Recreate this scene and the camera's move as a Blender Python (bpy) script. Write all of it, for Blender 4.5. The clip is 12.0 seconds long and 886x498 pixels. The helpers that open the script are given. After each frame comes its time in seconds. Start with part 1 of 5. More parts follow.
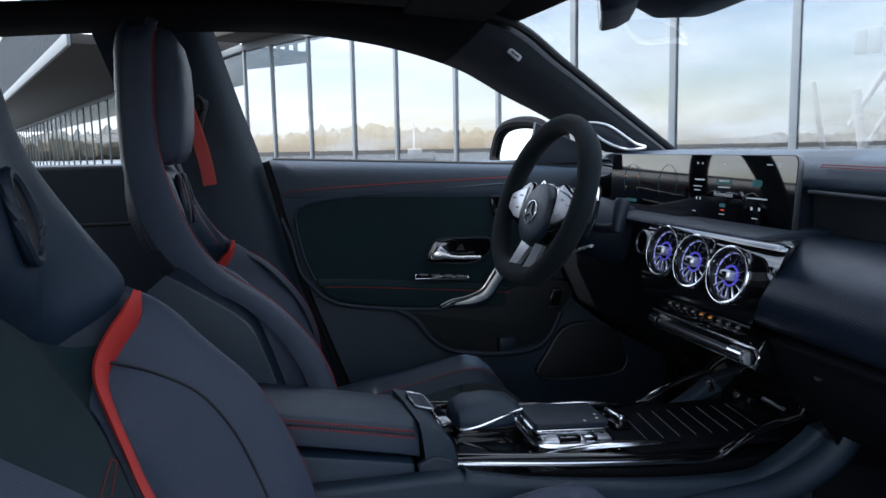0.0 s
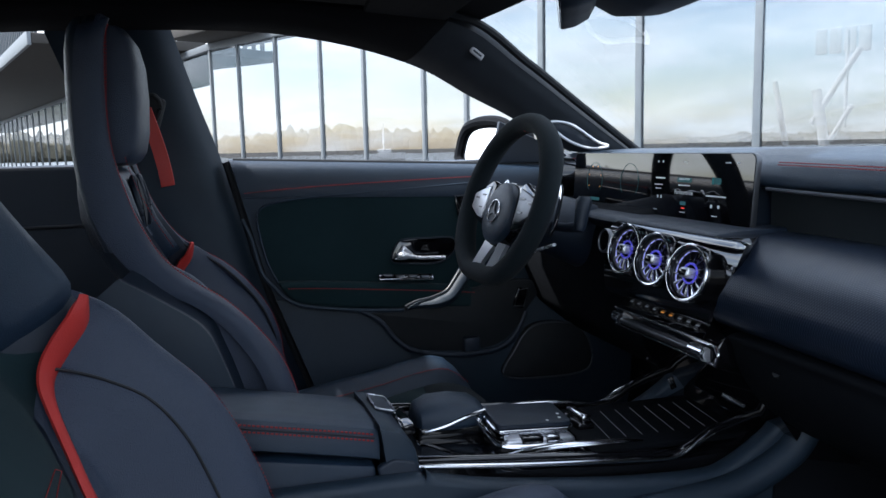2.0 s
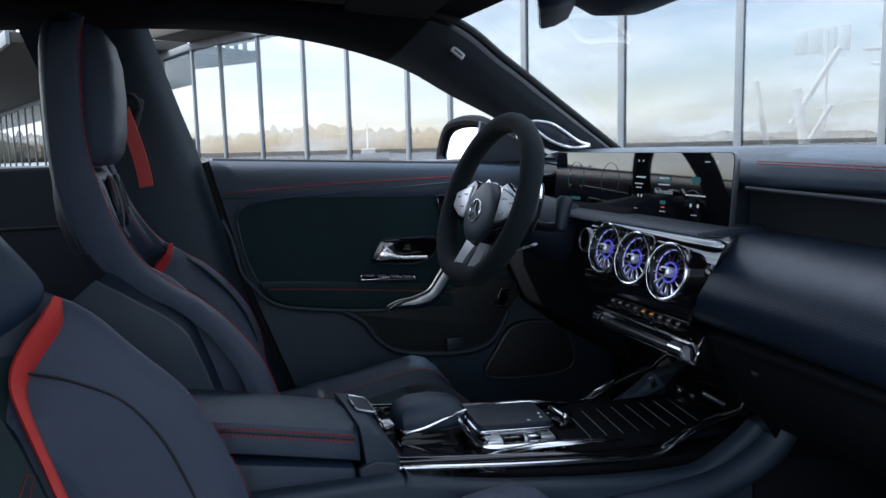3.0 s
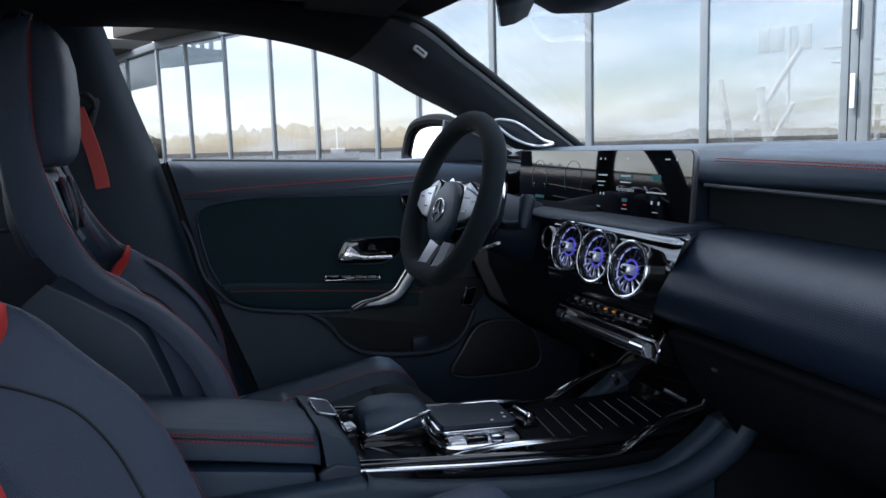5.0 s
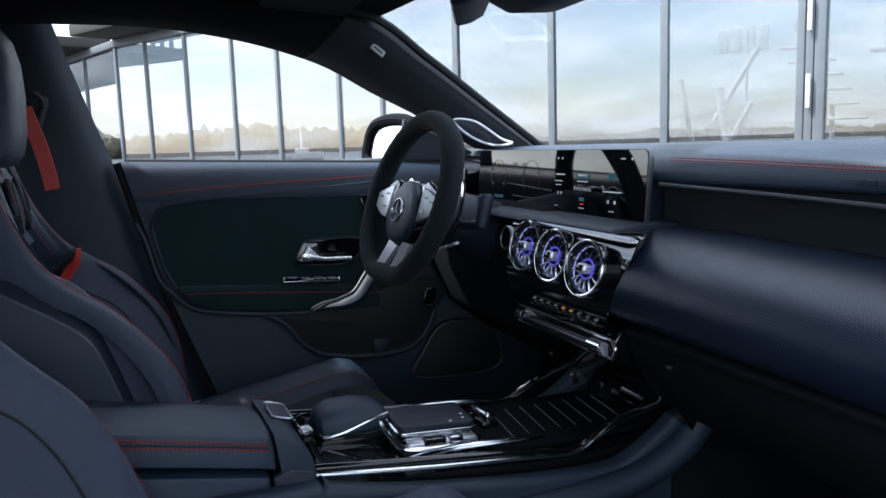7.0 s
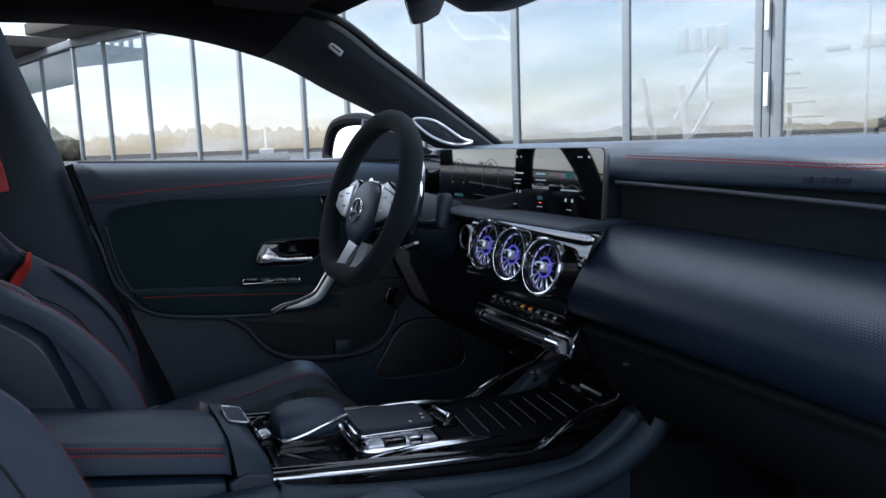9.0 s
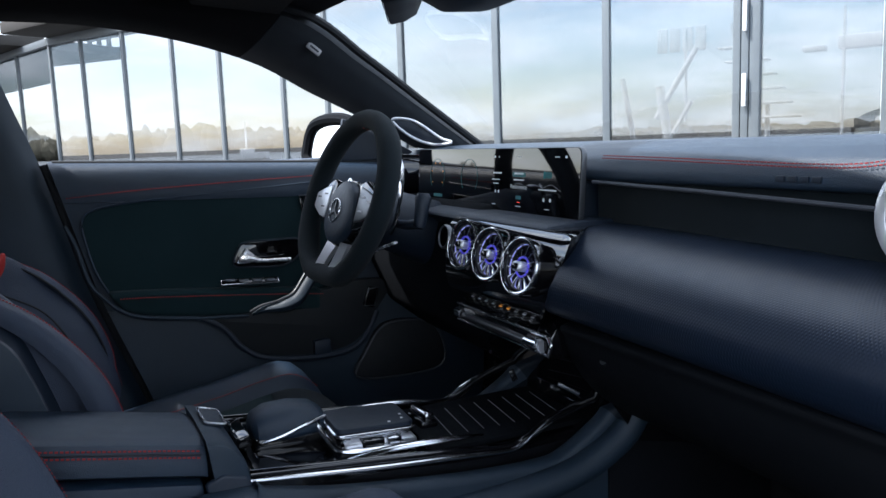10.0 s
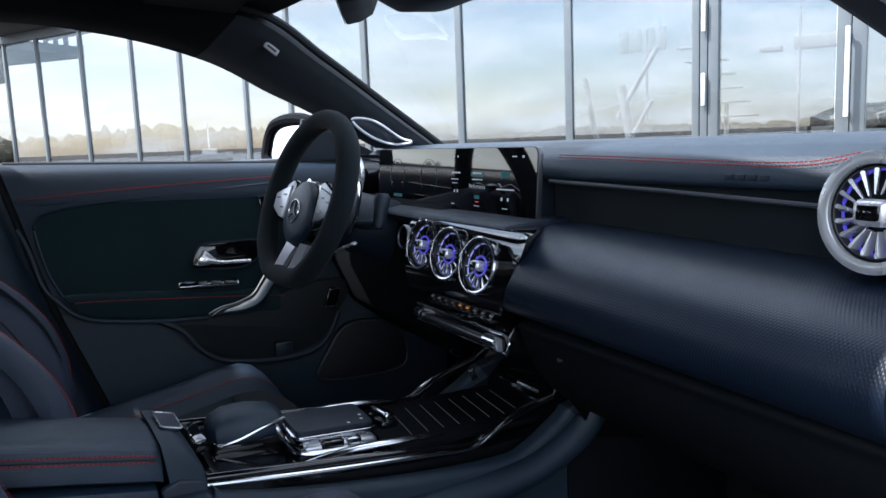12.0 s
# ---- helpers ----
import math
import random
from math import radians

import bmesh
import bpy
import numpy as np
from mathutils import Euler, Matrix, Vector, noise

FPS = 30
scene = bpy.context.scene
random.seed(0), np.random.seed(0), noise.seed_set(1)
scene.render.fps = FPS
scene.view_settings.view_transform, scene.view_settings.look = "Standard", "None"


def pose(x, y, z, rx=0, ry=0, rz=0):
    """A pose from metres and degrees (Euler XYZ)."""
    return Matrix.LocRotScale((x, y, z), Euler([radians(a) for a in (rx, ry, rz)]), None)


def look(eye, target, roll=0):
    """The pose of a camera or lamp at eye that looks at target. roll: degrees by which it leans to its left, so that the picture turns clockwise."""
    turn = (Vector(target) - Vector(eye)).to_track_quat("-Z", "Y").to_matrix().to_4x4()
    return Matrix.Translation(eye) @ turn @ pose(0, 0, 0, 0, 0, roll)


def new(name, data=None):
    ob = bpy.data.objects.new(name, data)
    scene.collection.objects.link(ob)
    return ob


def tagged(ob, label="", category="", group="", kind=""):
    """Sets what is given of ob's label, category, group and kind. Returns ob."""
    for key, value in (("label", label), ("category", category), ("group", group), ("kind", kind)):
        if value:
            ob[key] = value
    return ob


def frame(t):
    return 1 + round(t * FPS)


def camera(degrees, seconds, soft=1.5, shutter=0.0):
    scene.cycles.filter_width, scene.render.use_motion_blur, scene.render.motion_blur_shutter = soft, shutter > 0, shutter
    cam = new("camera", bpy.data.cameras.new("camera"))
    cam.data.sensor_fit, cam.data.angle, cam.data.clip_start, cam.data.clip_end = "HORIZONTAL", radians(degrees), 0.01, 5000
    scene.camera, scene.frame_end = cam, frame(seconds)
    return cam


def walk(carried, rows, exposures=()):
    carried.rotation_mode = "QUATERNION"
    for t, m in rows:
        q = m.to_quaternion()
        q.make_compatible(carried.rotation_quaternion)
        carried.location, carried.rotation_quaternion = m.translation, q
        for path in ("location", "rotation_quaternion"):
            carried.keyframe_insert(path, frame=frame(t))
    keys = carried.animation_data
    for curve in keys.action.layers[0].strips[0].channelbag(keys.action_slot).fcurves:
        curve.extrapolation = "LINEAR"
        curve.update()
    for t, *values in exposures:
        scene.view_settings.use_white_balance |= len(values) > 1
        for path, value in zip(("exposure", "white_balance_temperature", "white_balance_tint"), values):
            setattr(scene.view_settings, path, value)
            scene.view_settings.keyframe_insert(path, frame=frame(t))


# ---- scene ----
cam = camera(59.3, 12.0)
PATH = [
    (0, (1.065, -0.03, 0.972), (-0.867, 0.42, 0.715), -1.1),
    (0.5, (1.063, -0.025, 0.971), (-0.865, 0.443, 0.714), -1.1),
    (1, (1.061, -0.022, 0.971), (-0.862, 0.466, 0.713), -1.2),
    (1.5, (1.059, -0.016, 0.97), (-0.859, 0.488, 0.712), -1.3),
    (2, (1.058, -0.013, 0.97), (-0.855, 0.51, 0.712), -1.3),
    (2.5, (1.057, -0.009, 0.97), (-0.85, 0.534, 0.711), -1.4),
    (3, (1.056, -0.006, 0.97), (-0.846, 0.555, 0.71), -1.4),
    (5, (1.051, 0.011, 0.969), (-0.828, 0.642, 0.705), -1.7),
    (5.5, (1.051, 0.015, 0.969), (-0.821, 0.667, 0.704), -1.7),
    (6, (1.05, 0.019, 0.969), (-0.815, 0.691, 0.703), -1.8),
    (6.5, (1.049, 0.023, 0.969), (-0.807, 0.716, 0.702), -1.8),
    (7, (1.049, 0.026, 0.969), (-0.8, 0.739, 0.701), -1.8),
    (9, (1.05, 0.04, 0.968), (-0.767, 0.831, 0.696), -2.1),
    (9.5, (1.051, 0.042, 0.968), (-0.756, 0.853, 0.695), -2.1),
    (10, (1.053, 0.045, 0.968), (-0.745, 0.878, 0.694), -2.1),
    (10.5, (1.055, 0.048, 0.968), (-0.733, 0.901, 0.693), -2.2),
    (11, (1.057, 0.05, 0.968), (-0.72, 0.925, 0.692), -2.2),
    (11.5, (1.058, 0.052, 0.968), (-0.71, 0.946, 0.691), -2.3),
    (12, (1.06, 0.055, 0.968), (-0.699, 0.965, 0.69), -2.3),
]
walk(cam, [(t, look(eye, target, roll)) for t, eye, target, roll in PATH], exposures=[(0.0, 1.35, 6050, 10), (12.0, 1.35, 6050, 10)])


# ---- light ----
world = bpy.data.worlds.new("sky")
scene.world = world
world.use_nodes = True
_n, _l = world.node_tree.nodes, world.node_tree.links
_bg = _n["Background"]
_sky = _n.new("ShaderNodeTexSky")
_sky.sky_type, _sky.sun_disc = "NISHITA", False
_sky.sun_elevation, _sky.sun_rotation = radians(54), radians(192)
_sky.dust_density = 1.5
_tc = _n.new("ShaderNodeTexCoord")
_map = _n.new("ShaderNodeMapping")
_map.inputs["Scale"].default_value = (1.0, 1.0, 4.5)
_cl = _n.new("ShaderNodeTexNoise")
_cl.inputs["Scale"].default_value, _cl.inputs["Detail"].default_value, _cl.inputs["Roughness"].default_value = 4.2, 8.0, 0.58
_ramp = _n.new("ShaderNodeValToRGB")
_ramp.color_ramp.elements[0].position, _ramp.color_ramp.elements[1].position = 0.41, 0.60
_ramp.color_ramp.elements[0].color = (0.12, 0.12, 0.12, 1)
_mix = _n.new("ShaderNodeMix")
_mix.data_type = "RGBA"
_mix.inputs["B"].default_value = (7.8, 8.1, 8.4, 1)
_l.new(_tc.outputs["Generated"], _map.inputs["Vector"])
_l.new(_map.outputs["Vector"], _cl.inputs["Vector"])
_l.new(_cl.outputs["Fac"], _ramp.inputs["Fac"])
_l.new(_ramp.outputs["Color"], _mix.inputs["Factor"])
_l.new(_sky.outputs["Color"], _mix.inputs["A"])
_l.new(_mix.outputs["Result"], _bg.inputs["Color"])
_bg.inputs["Strength"].default_value = 0.15

sun = new("sun", bpy.data.lights.new("sun", "SUN"))
sun.data.energy, sun.data.angle, sun.data.color = 4.0, radians(1.5), (1.0, 0.95, 0.88)
sun.matrix_world = look((-3.0, -14, 20), (0, 0, 0))


# ---- materials ----
def material(name, color, rough=0.5, metal=0.0, coat=0.0, grain=0.0, grain_scale=900.0, tone=0.25, tone_scale=6.0, wear=0.08,
             sheen=0.0, cells=False, spec=0.5):
    """A surface with a slow change of tone, a fine relief and uneven gloss."""
    m = bpy.data.materials.new(name)
    m.use_nodes = True
    n, l = m.node_tree.nodes, m.node_tree.links
    b = n["Principled BSDF"]
    b.inputs["Roughness"].default_value, b.inputs["Metallic"].default_value = rough, metal
    b.inputs["Coat Weight"].default_value, b.inputs["Coat Roughness"].default_value = coat, 0.04
    b.inputs["Sheen Weight"].default_value = sheen
    b.inputs["Specular IOR Level"].default_value = spec
    tc = n.new("ShaderNodeTexCoord")
    slow = n.new("ShaderNodeTexNoise")
    slow.inputs["Scale"].default_value, slow.inputs["Detail"].default_value = tone_scale, 5
    l.new(tc.outputs["Object"], slow.inputs["Vector"])
    mix = n.new("ShaderNodeMix")
    mix.data_type = "RGBA"
    mix.inputs["A"].default_value = (*[c * (1 - tone) for c in color], 1)
    mix.inputs["B"].default_value = (*[min(1, c * (1 + tone)) for c in color], 1)
    l.new(slow.outputs["Fac"], mix.inputs["Factor"])
    l.new(mix.outputs["Result"], b.inputs["Base Color"])
    if wear:
        r = n.new("ShaderNodeMapRange")
        r.inputs["To Min"].default_value, r.inputs["To Max"].default_value = max(0.01, rough - wear), min(1, rough + wear)
        fine = n.new("ShaderNodeTexNoise")
        fine.inputs["Scale"].default_value, fine.inputs["Detail"].default_value = 35, 4
        l.new(tc.outputs["Object"], fine.inputs["Vector"])
        l.new(fine.outputs["Fac"], r.inputs["Value"])
        l.new(r.outputs["Result"], b.inputs["Roughness"])
    if grain:
        if cells:
            g = n.new("ShaderNodeTexVoronoi")
            out = g.outputs["Distance"]
        else:
            g = n.new("ShaderNodeTexNoise")
            g.inputs["Detail"].default_value = 3
            out = g.outputs["Fac"]
        g.inputs["Scale"].default_value = grain_scale
        l.new(tc.outputs["Object"], g.inputs["Vector"])
        bump = n.new("ShaderNodeBump")
        bump.inputs["Strength"].default_value, bump.inputs["Distance"].default_value = grain, 0.0012
        l.new(out, bump.inputs["Height"])
        l.new(bump.outputs["Normal"], b.inputs["Normal"])
    return m


def glowing(name, color, strength):
    m = bpy.data.materials.new(name)
    m.use_nodes = True
    b = m.node_tree.nodes["Principled BSDF"]
    b.inputs["Base Color"].default_value = (*color, 1)
    b.inputs["Emission Color"].default_value = (*color, 1)
    b.inputs["Emission Strength"].default_value = strength
    return m


def clear_pane(name, tint, gloss):
    """Thin glass: seen through, with a mirror sheen on it."""
    m = bpy.data.materials.new(name)
    m.use_nodes = True
    n, l = m.node_tree.nodes, m.node_tree.links
    n.remove(n["Principled BSDF"])
    t = n.new("ShaderNodeBsdfTransparent")
    t.inputs["Color"].default_value = (*tint, 1)
    g = n.new("ShaderNodeBsdfGlossy")
    g.inputs["Roughness"].default_value = 0.0
    f = n.new("ShaderNodeLayerWeight")
    f.inputs["Blend"].default_value = 0.08
    a = n.new("ShaderNodeMath")
    a.operation = "ADD"
    a.use_clamp = True
    a.inputs[1].default_value = gloss
    x = n.new("ShaderNodeMixShader")
    l.new(f.outputs["Facing"], a.inputs[0])
    l.new(a.outputs["Value"], x.inputs["Fac"])
    l.new(t.outputs["BSDF"], x.inputs[1])
    l.new(g.outputs["BSDF"], x.inputs[2])
    l.new(x.outputs["Shader"], n["Material Output"].inputs["Surface"])
    return m


def weave(name, color):
    """Dark grained film with a fine raised diamond pattern."""
    m = material(name, color, 0.42, grain=0.0, tone=0.2)
    n, l = m.node_tree.nodes, m.node_tree.links
    tc = n.new("ShaderNodeTexCoord")
    waves = []
    for turn in (32, -32):
        mp = n.new("ShaderNodeMapping")
        mp.inputs["Rotation"].default_value = (radians(45), radians(turn), 0)
        l.new(tc.outputs["Object"], mp.inputs["Vector"])
        w = n.new("ShaderNodeTexWave")
        w.wave_type, w.bands_direction = "BANDS", "X"
        w.inputs["Scale"].default_value = 92
        l.new(mp.outputs["Vector"], w.inputs["Vector"])
        waves.append(w)
    mul = n.new("ShaderNodeMath")
    mul.operation = "MULTIPLY"
    l.new(waves[0].outputs["Fac"], mul.inputs[0])
    l.new(waves[1].outputs["Fac"], mul.inputs[1])
    bump = n.new("ShaderNodeBump")
    bump.inputs["Strength"].default_value, bump.inputs["Distance"].default_value = 0.28, 0.0010
    l.new(mul.outputs["Value"], bump.inputs["Height"])
    l.new(bump.outputs["Normal"], n["Principled BSDF"].inputs["Normal"])
    return m


LEATHER = material("black_leather", (0.0285, 0.0410, 0.071), 0.43, grain=0.65, grain_scale=760, cells=True)
LEATHER_SMOOTH = material("smooth_black_leather", (0.0125, 0.0255, 0.046), 0.41, grain=0.40, grain_scale=1000, cells=True)
SUEDE = material("black_suede", (0.0105, 0.0255, 0.030), 0.95, grain=0.5, grain_scale=1800, sheen=0.04, spec=0.2)
# darker than SUEDE, for the wheel rim, dash band and seat cushions
SUEDE_DARK = material("darker_black_suede", (0.0065, 0.0115, 0.0155), 0.92, grain=0.5, grain_scale=1800, sheen=0.04, spec=0.25)
PLASTIC = material("black_plastic", (0.006, 0.013, 0.026), 0.52, grain=0.35, grain_scale=1400)
SOFT_PLASTIC = material("soft_dark_plastic", (0.0105, 0.0225, 0.038), 0.55, grain=0.4, grain_scale=1100)
PIANO = material("gloss_black_lacquer", (0.004, 0.004, 0.005), 0.05, coat=0.6, wear=0.02)
RUBBER = material("black_rubber", (0.006, 0.008, 0.011), 0.7)
HEADLINER = material("black_headliner", (0.012, 0.012, 0.014), 0.95, grain=0.6, grain_scale=1500, spec=0.15)
CHROME = material("satin_chrome", (0.62, 0.63, 0.66), 0.16, metal=1.0, tone=0.06, wear=0.05)
SILVER = material("silver_paint", (0.55, 0.56, 0.60), 0.28, metal=0.8, tone=0.08)
GREY_SILVER = material("dark_silver", (0.12, 0.125, 0.135), 0.34, metal=0.8, tone=0.1)
SATIN = material("satin_grey", (0.034, 0.038, 0.046), 0.42, metal=0.0, tone=0.1)
SATIN_SILVER = material("satin_silver", (0.62, 0.64, 0.68), 0.36, metal=0.55, tone=0.04, wear=0.02)
PILLAR = material("grey_pillar_cloth", (0.024, 0.030, 0.039), 0.75, grain=0.4, grain_scale=1300)
BRUSHED = material("brushed_silver", (0.74, 0.75, 0.79), 0.27, metal=0.65, tone=0.08)
SCUFF = material("grey_trim_edge", (0.06, 0.065, 0.08), 0.42)
RED = material("red_belt_webbing", (0.48, 0.028, 0.022), 0.6, grain=0.6, grain_scale=700)
THREAD = material("red_thread", (0.29, 0.012, 0.014), 0.7)
WEAVE = weave("patterned_dash_film", (0.0048, 0.0110, 0.025))
# matt black, darkened further so that glovebox and dash underside carry their shade
MATT_SHADE_BLACK = material("matt_shade_black_plastic", (0.005, 0.006, 0.008), 0.7, grain=0.35, grain_scale=1400, spec=0.08)
SCREEN = material("screen_glass", (0.003, 0.003, 0.004), 0.03, coat=0.5, wear=0.0)
MIRROR = material("mirror_glass", (0.9, 0.9, 0.9), 0.01, metal=1.0, tone=0.0, wear=0.0)
WHITE_PRINT = material("white_print", (0.75, 0.75, 0.75), 0.5)
DIM_PRINT = material("dim_grey_line", (0.16, 0.16, 0.17), 0.5)
GREY_PRINT = material("grey_print", (0.42, 0.42, 0.44), 0.5)
VIOLET_GLOW = glowing("violet_ambient_light", (0.13, 0.11, 0.8), 0.10)
PALE_GLOW = glowing("pale_violet_reflection", (0.45, 0.47, 1.0), 0.16)
UI_WHITE = glowing("screen_white", (0.55, 0.6, 0.64), 0.10)
UI_TEAL = glowing("screen_teal", (0.02, 0.20, 0.22), 0.08)
UI_DIM = glowing("screen_dim_teal", (0.01, 0.09, 0.10), 0.10)
UI_ORANGE = glowing("screen_orange", (0.9, 0.35, 0.06), 0.1)
UI_RED = glowing("screen_red", (0.8, 0.06, 0.04), 0.5)
CAR_GLASS = clear_pane("car_glass", (0.93, 0.95, 0.95), 0.0)
PANE = clear_pane("facade_glass", (0.49, 0.505, 0.52), 0.19)
STEEL = material("grey_painted_steel", (0.145, 0.163, 0.178), 0.5, tone=0.15)
STEEL_LIGHT = material("light_grey_steel", (0.150, 0.168, 0.182), 0.5, tone=0.15)
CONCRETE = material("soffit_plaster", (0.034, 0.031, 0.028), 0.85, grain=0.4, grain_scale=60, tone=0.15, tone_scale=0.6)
RAIL_STEEL = material("dark_rail_steel", (0.035, 0.045, 0.055), 0.6, tone=0.15)
# base colour raised well above water's own to paint the distant haze
WATER = material("calm_hazed_water", (0.24, 0.27, 0.29), 0.32, grain=0.25, grain_scale=1.5, tone=0.2, tone_scale=0.05)
WHITE_STEEL = material("white_painted_steel", (0.9, 0.9, 0.9), 0.5, tone=0.05)
PAVING = material("grey_paving", (0.045, 0.045, 0.046), 0.9, grain=0.5, grain_scale=30, tone=0.3, tone_scale=0.4)
FOLIAGE = material("dull_spring_foliage", (0.13, 0.118, 0.085), 0.9, tone=0.6, tone_scale=0.08)
BODY_PAINT = material("dark_car_paint", (0.02, 0.02, 0.022), 0.25, coat=0.6)


# ---- mesh helpers ----
def part(name, bm, mat, parent=None, label="", smooth=True):
    """Links a bmesh as one mesh object."""
    me = bpy.data.meshes.new(name)
    bmesh.ops.recalc_face_normals(bm, faces=bm.faces)
    bm.to_mesh(me)
    bm.free()
    me.materials.append(mat)
    if smooth:
        me.polygons.foreach_set("use_smooth", [True] * len(me.polygons))
        me.set_sharp_from_angle(angle=radians(38))
    ob = new(name, me)
    if parent:
        ob.parent = parent
    if label:
        ob["label"] = label
    return ob


def thing(name, label, category, group="", kind=""):
    return tagged(new(name), label, category, group, kind)


def box(x0, x1, y0, y1, z0, z1, bevel=0.0, seg=2, bm=None):
    own = bmesh.new()
    bmesh.ops.create_cube(own, size=1, matrix=Matrix.Translation(((x0 + x1) / 2, (y0 + y1) / 2, (z0 + z1) / 2))
                          @ Matrix.Diagonal((x1 - x0, y1 - y0, z1 - z0, 1)))
    if bevel:
        bmesh.ops.bevel(own, geom=list(own.edges), offset=bevel, segments=seg, affect="EDGES", profile=0.5)
    return merge(bm, own)


def merge(bm, own):
    if bm is None:
        return own
    me = bpy.data.meshes.new("scratch")
    own.to_mesh(me)
    own.free()
    bm.from_mesh(me)
    bpy.data.meshes.remove(me)
    return bm


def moved(bm, m):
    bmesh.ops.transform(bm, matrix=m, verts=bm.verts)
    return bm


def prism(outline, axis, a, b, bevel=0.0, seg=2, bm=None):
    """An outline in the plane across an axis, drawn out from a to b along it."""
    own = bmesh.new()

    def at(p, v):
        return {"x": (v, p[0], p[1]), "y": (p[0], v, p[1]), "z": (p[0], p[1], v)}[axis]
    lo = [own.verts.new(at(p, a)) for p in outline]
    hi = [own.verts.new(at(p, b)) for p in outline]
    k = len(outline)
    own.faces.new(lo)
    own.faces.new(hi[::-1])
    for i in range(k):
        own.faces.new((lo[i], lo[(i + 1) % k], hi[(i + 1) % k], hi[i]))
    bmesh.ops.recalc_face_normals(own, faces=own.faces)
    if bevel:
        bmesh.ops.bevel(own, geom=[e for e in own.edges if e.calc_face_angle(0) > 0.5], offset=bevel, segments=seg, affect="EDGES", profile=0.5)
    return merge(bm, own)


def loft(rings, closed=True, caps=True, bm=None):
    own = bmesh.new()
    rows = [[own.verts.new(p) for p in r] for r in rings]
    k = len(rings[0])
    for a, b in zip(rows, rows[1:]):
        for i in range(k if closed else k - 1):
            own.faces.new((a[i], a[(i + 1) % k], b[(i + 1) % k], b[i]))
    if caps and closed:
        own.faces.new(rows[0][::-1])
        own.faces.new(rows[-1])
    return merge(bm, own)


def smooth_path(points, per=8, closed=False):
    """A smooth line through a few points."""
    pts = [Vector(p) for p in points]
    n = len(pts)
    out = []
    for i in range(n if closed else n - 1):
        p = [pts[(i + j) % n] if closed else pts[min(max(i + j, 0), n - 1)] for j in (-1, 0, 1, 2)]
        for s in range(per):
            t = s / per
            out.append(0.5 * ((2 * p[1]) + (p[2] - p[0]) * t + (2 * p[0] - 5 * p[1] + 4 * p[2] - p[3]) * t * t
                              + (3 * p[1] - p[0] - 3 * p[2] + p[3]) * t ** 3))
    if not closed:
        out.append(pts[-1])
    return out


def sweep(points, radii, k=10, closed=False, flat=1.0, up=(0, 0, 1), bm=None):
    """A round or flattened bar along a line; radii: one number or one for each point. flat scales it along up."""
    pts = [Vector(p) for p in points]
    n = len(pts)
    if not hasattr(radii, "__len__"):
        radii = [radii] * n
    rings = []
    for i in range(n):
        a, b = (pts[(i - 1) % n], pts[(i + 1) % n]) if closed else (pts[max(i - 1, 0)], pts[min(i + 1, n - 1)])
        d = (b - a).normalized()
        side = d.cross(Vector(up))
        side = side.normalized() if side.length > 1e-4 else d.orthogonal().normalized()
        top = side.cross(d)
        rings.append([pts[i] + radii[i] * (math.cos(t) * side + flat * math.sin(t) * top) for t in (2 * math.pi * j / k for j in range(k))])
    own = loft(rings + ([rings[0]] if closed else []), caps=not closed)
    if closed:
        bmesh.ops.remove_doubles(own, verts=own.verts, dist=1e-6)
    return merge(bm, own)


def solid(bm, thick):
    """Gives an open patch thickness against its normals (along them where thick is below 0)."""
    bm.normal_update()
    verts, faces = list(bm.verts), list(bm.faces)
    rim = [(e.verts[0], e.verts[1]) for e in bm.edges if e.is_boundary]
    far = {v: bm.verts.new(v.co - v.normal * thick) for v in verts}
    for f in faces:
        bm.faces.new([far[v] for v in reversed(f.verts)])
    for p, q in rim:
        bm.faces.new((p, q, far[q], far[p]))
    return bm


def sheet(f, nu, nv, thick=0.0, bm=None):
    """A patch f(u, v), u and v from 0 to 1, given thickness against its normal."""
    own = bmesh.new()
    g = [[own.verts.new(f(i / nu, j / nv)) for j in range(nv + 1)] for i in range(nu + 1)]
    for i in range(nu):
        for j in range(nv):
            own.faces.new((g[i][j], g[i + 1][j], g[i + 1][j + 1], g[i][j + 1]))
    if thick:
        solid(own, thick)
    return merge(bm, own)


def stitches(points, step=0.0055, size=0.0009, fill=0.62, bm=None):
    """A seam of short threads along a line."""
    own = bm or bmesh.new()
    pts = [Vector(p) for p in points]
    run = 0.0
    for a, b in zip(pts, pts[1:]):
        d = b - a
        length = d.length
        if length < 1e-6:
            continue
        d /= length
        side = d.orthogonal().normalized() * size
        top = d.cross(side)
        s = (-run) % step
        while s < length:
            p, q = a + d * s, a + d * (s + step * fill)
            ring = [own.verts.new(p + o) for o in (side, top, -side, -top)] + [own.verts.new(q + o) for o in (side, top, -side, -top)]
            for i in range(4):
                own.faces.new((ring[i], ring[(i + 1) % 4], ring[4 + (i + 1) % 4], ring[4 + i]))
            own.faces.new(ring[:4])
            own.faces.new(ring[4:])
            s += step
        run += length
    return own


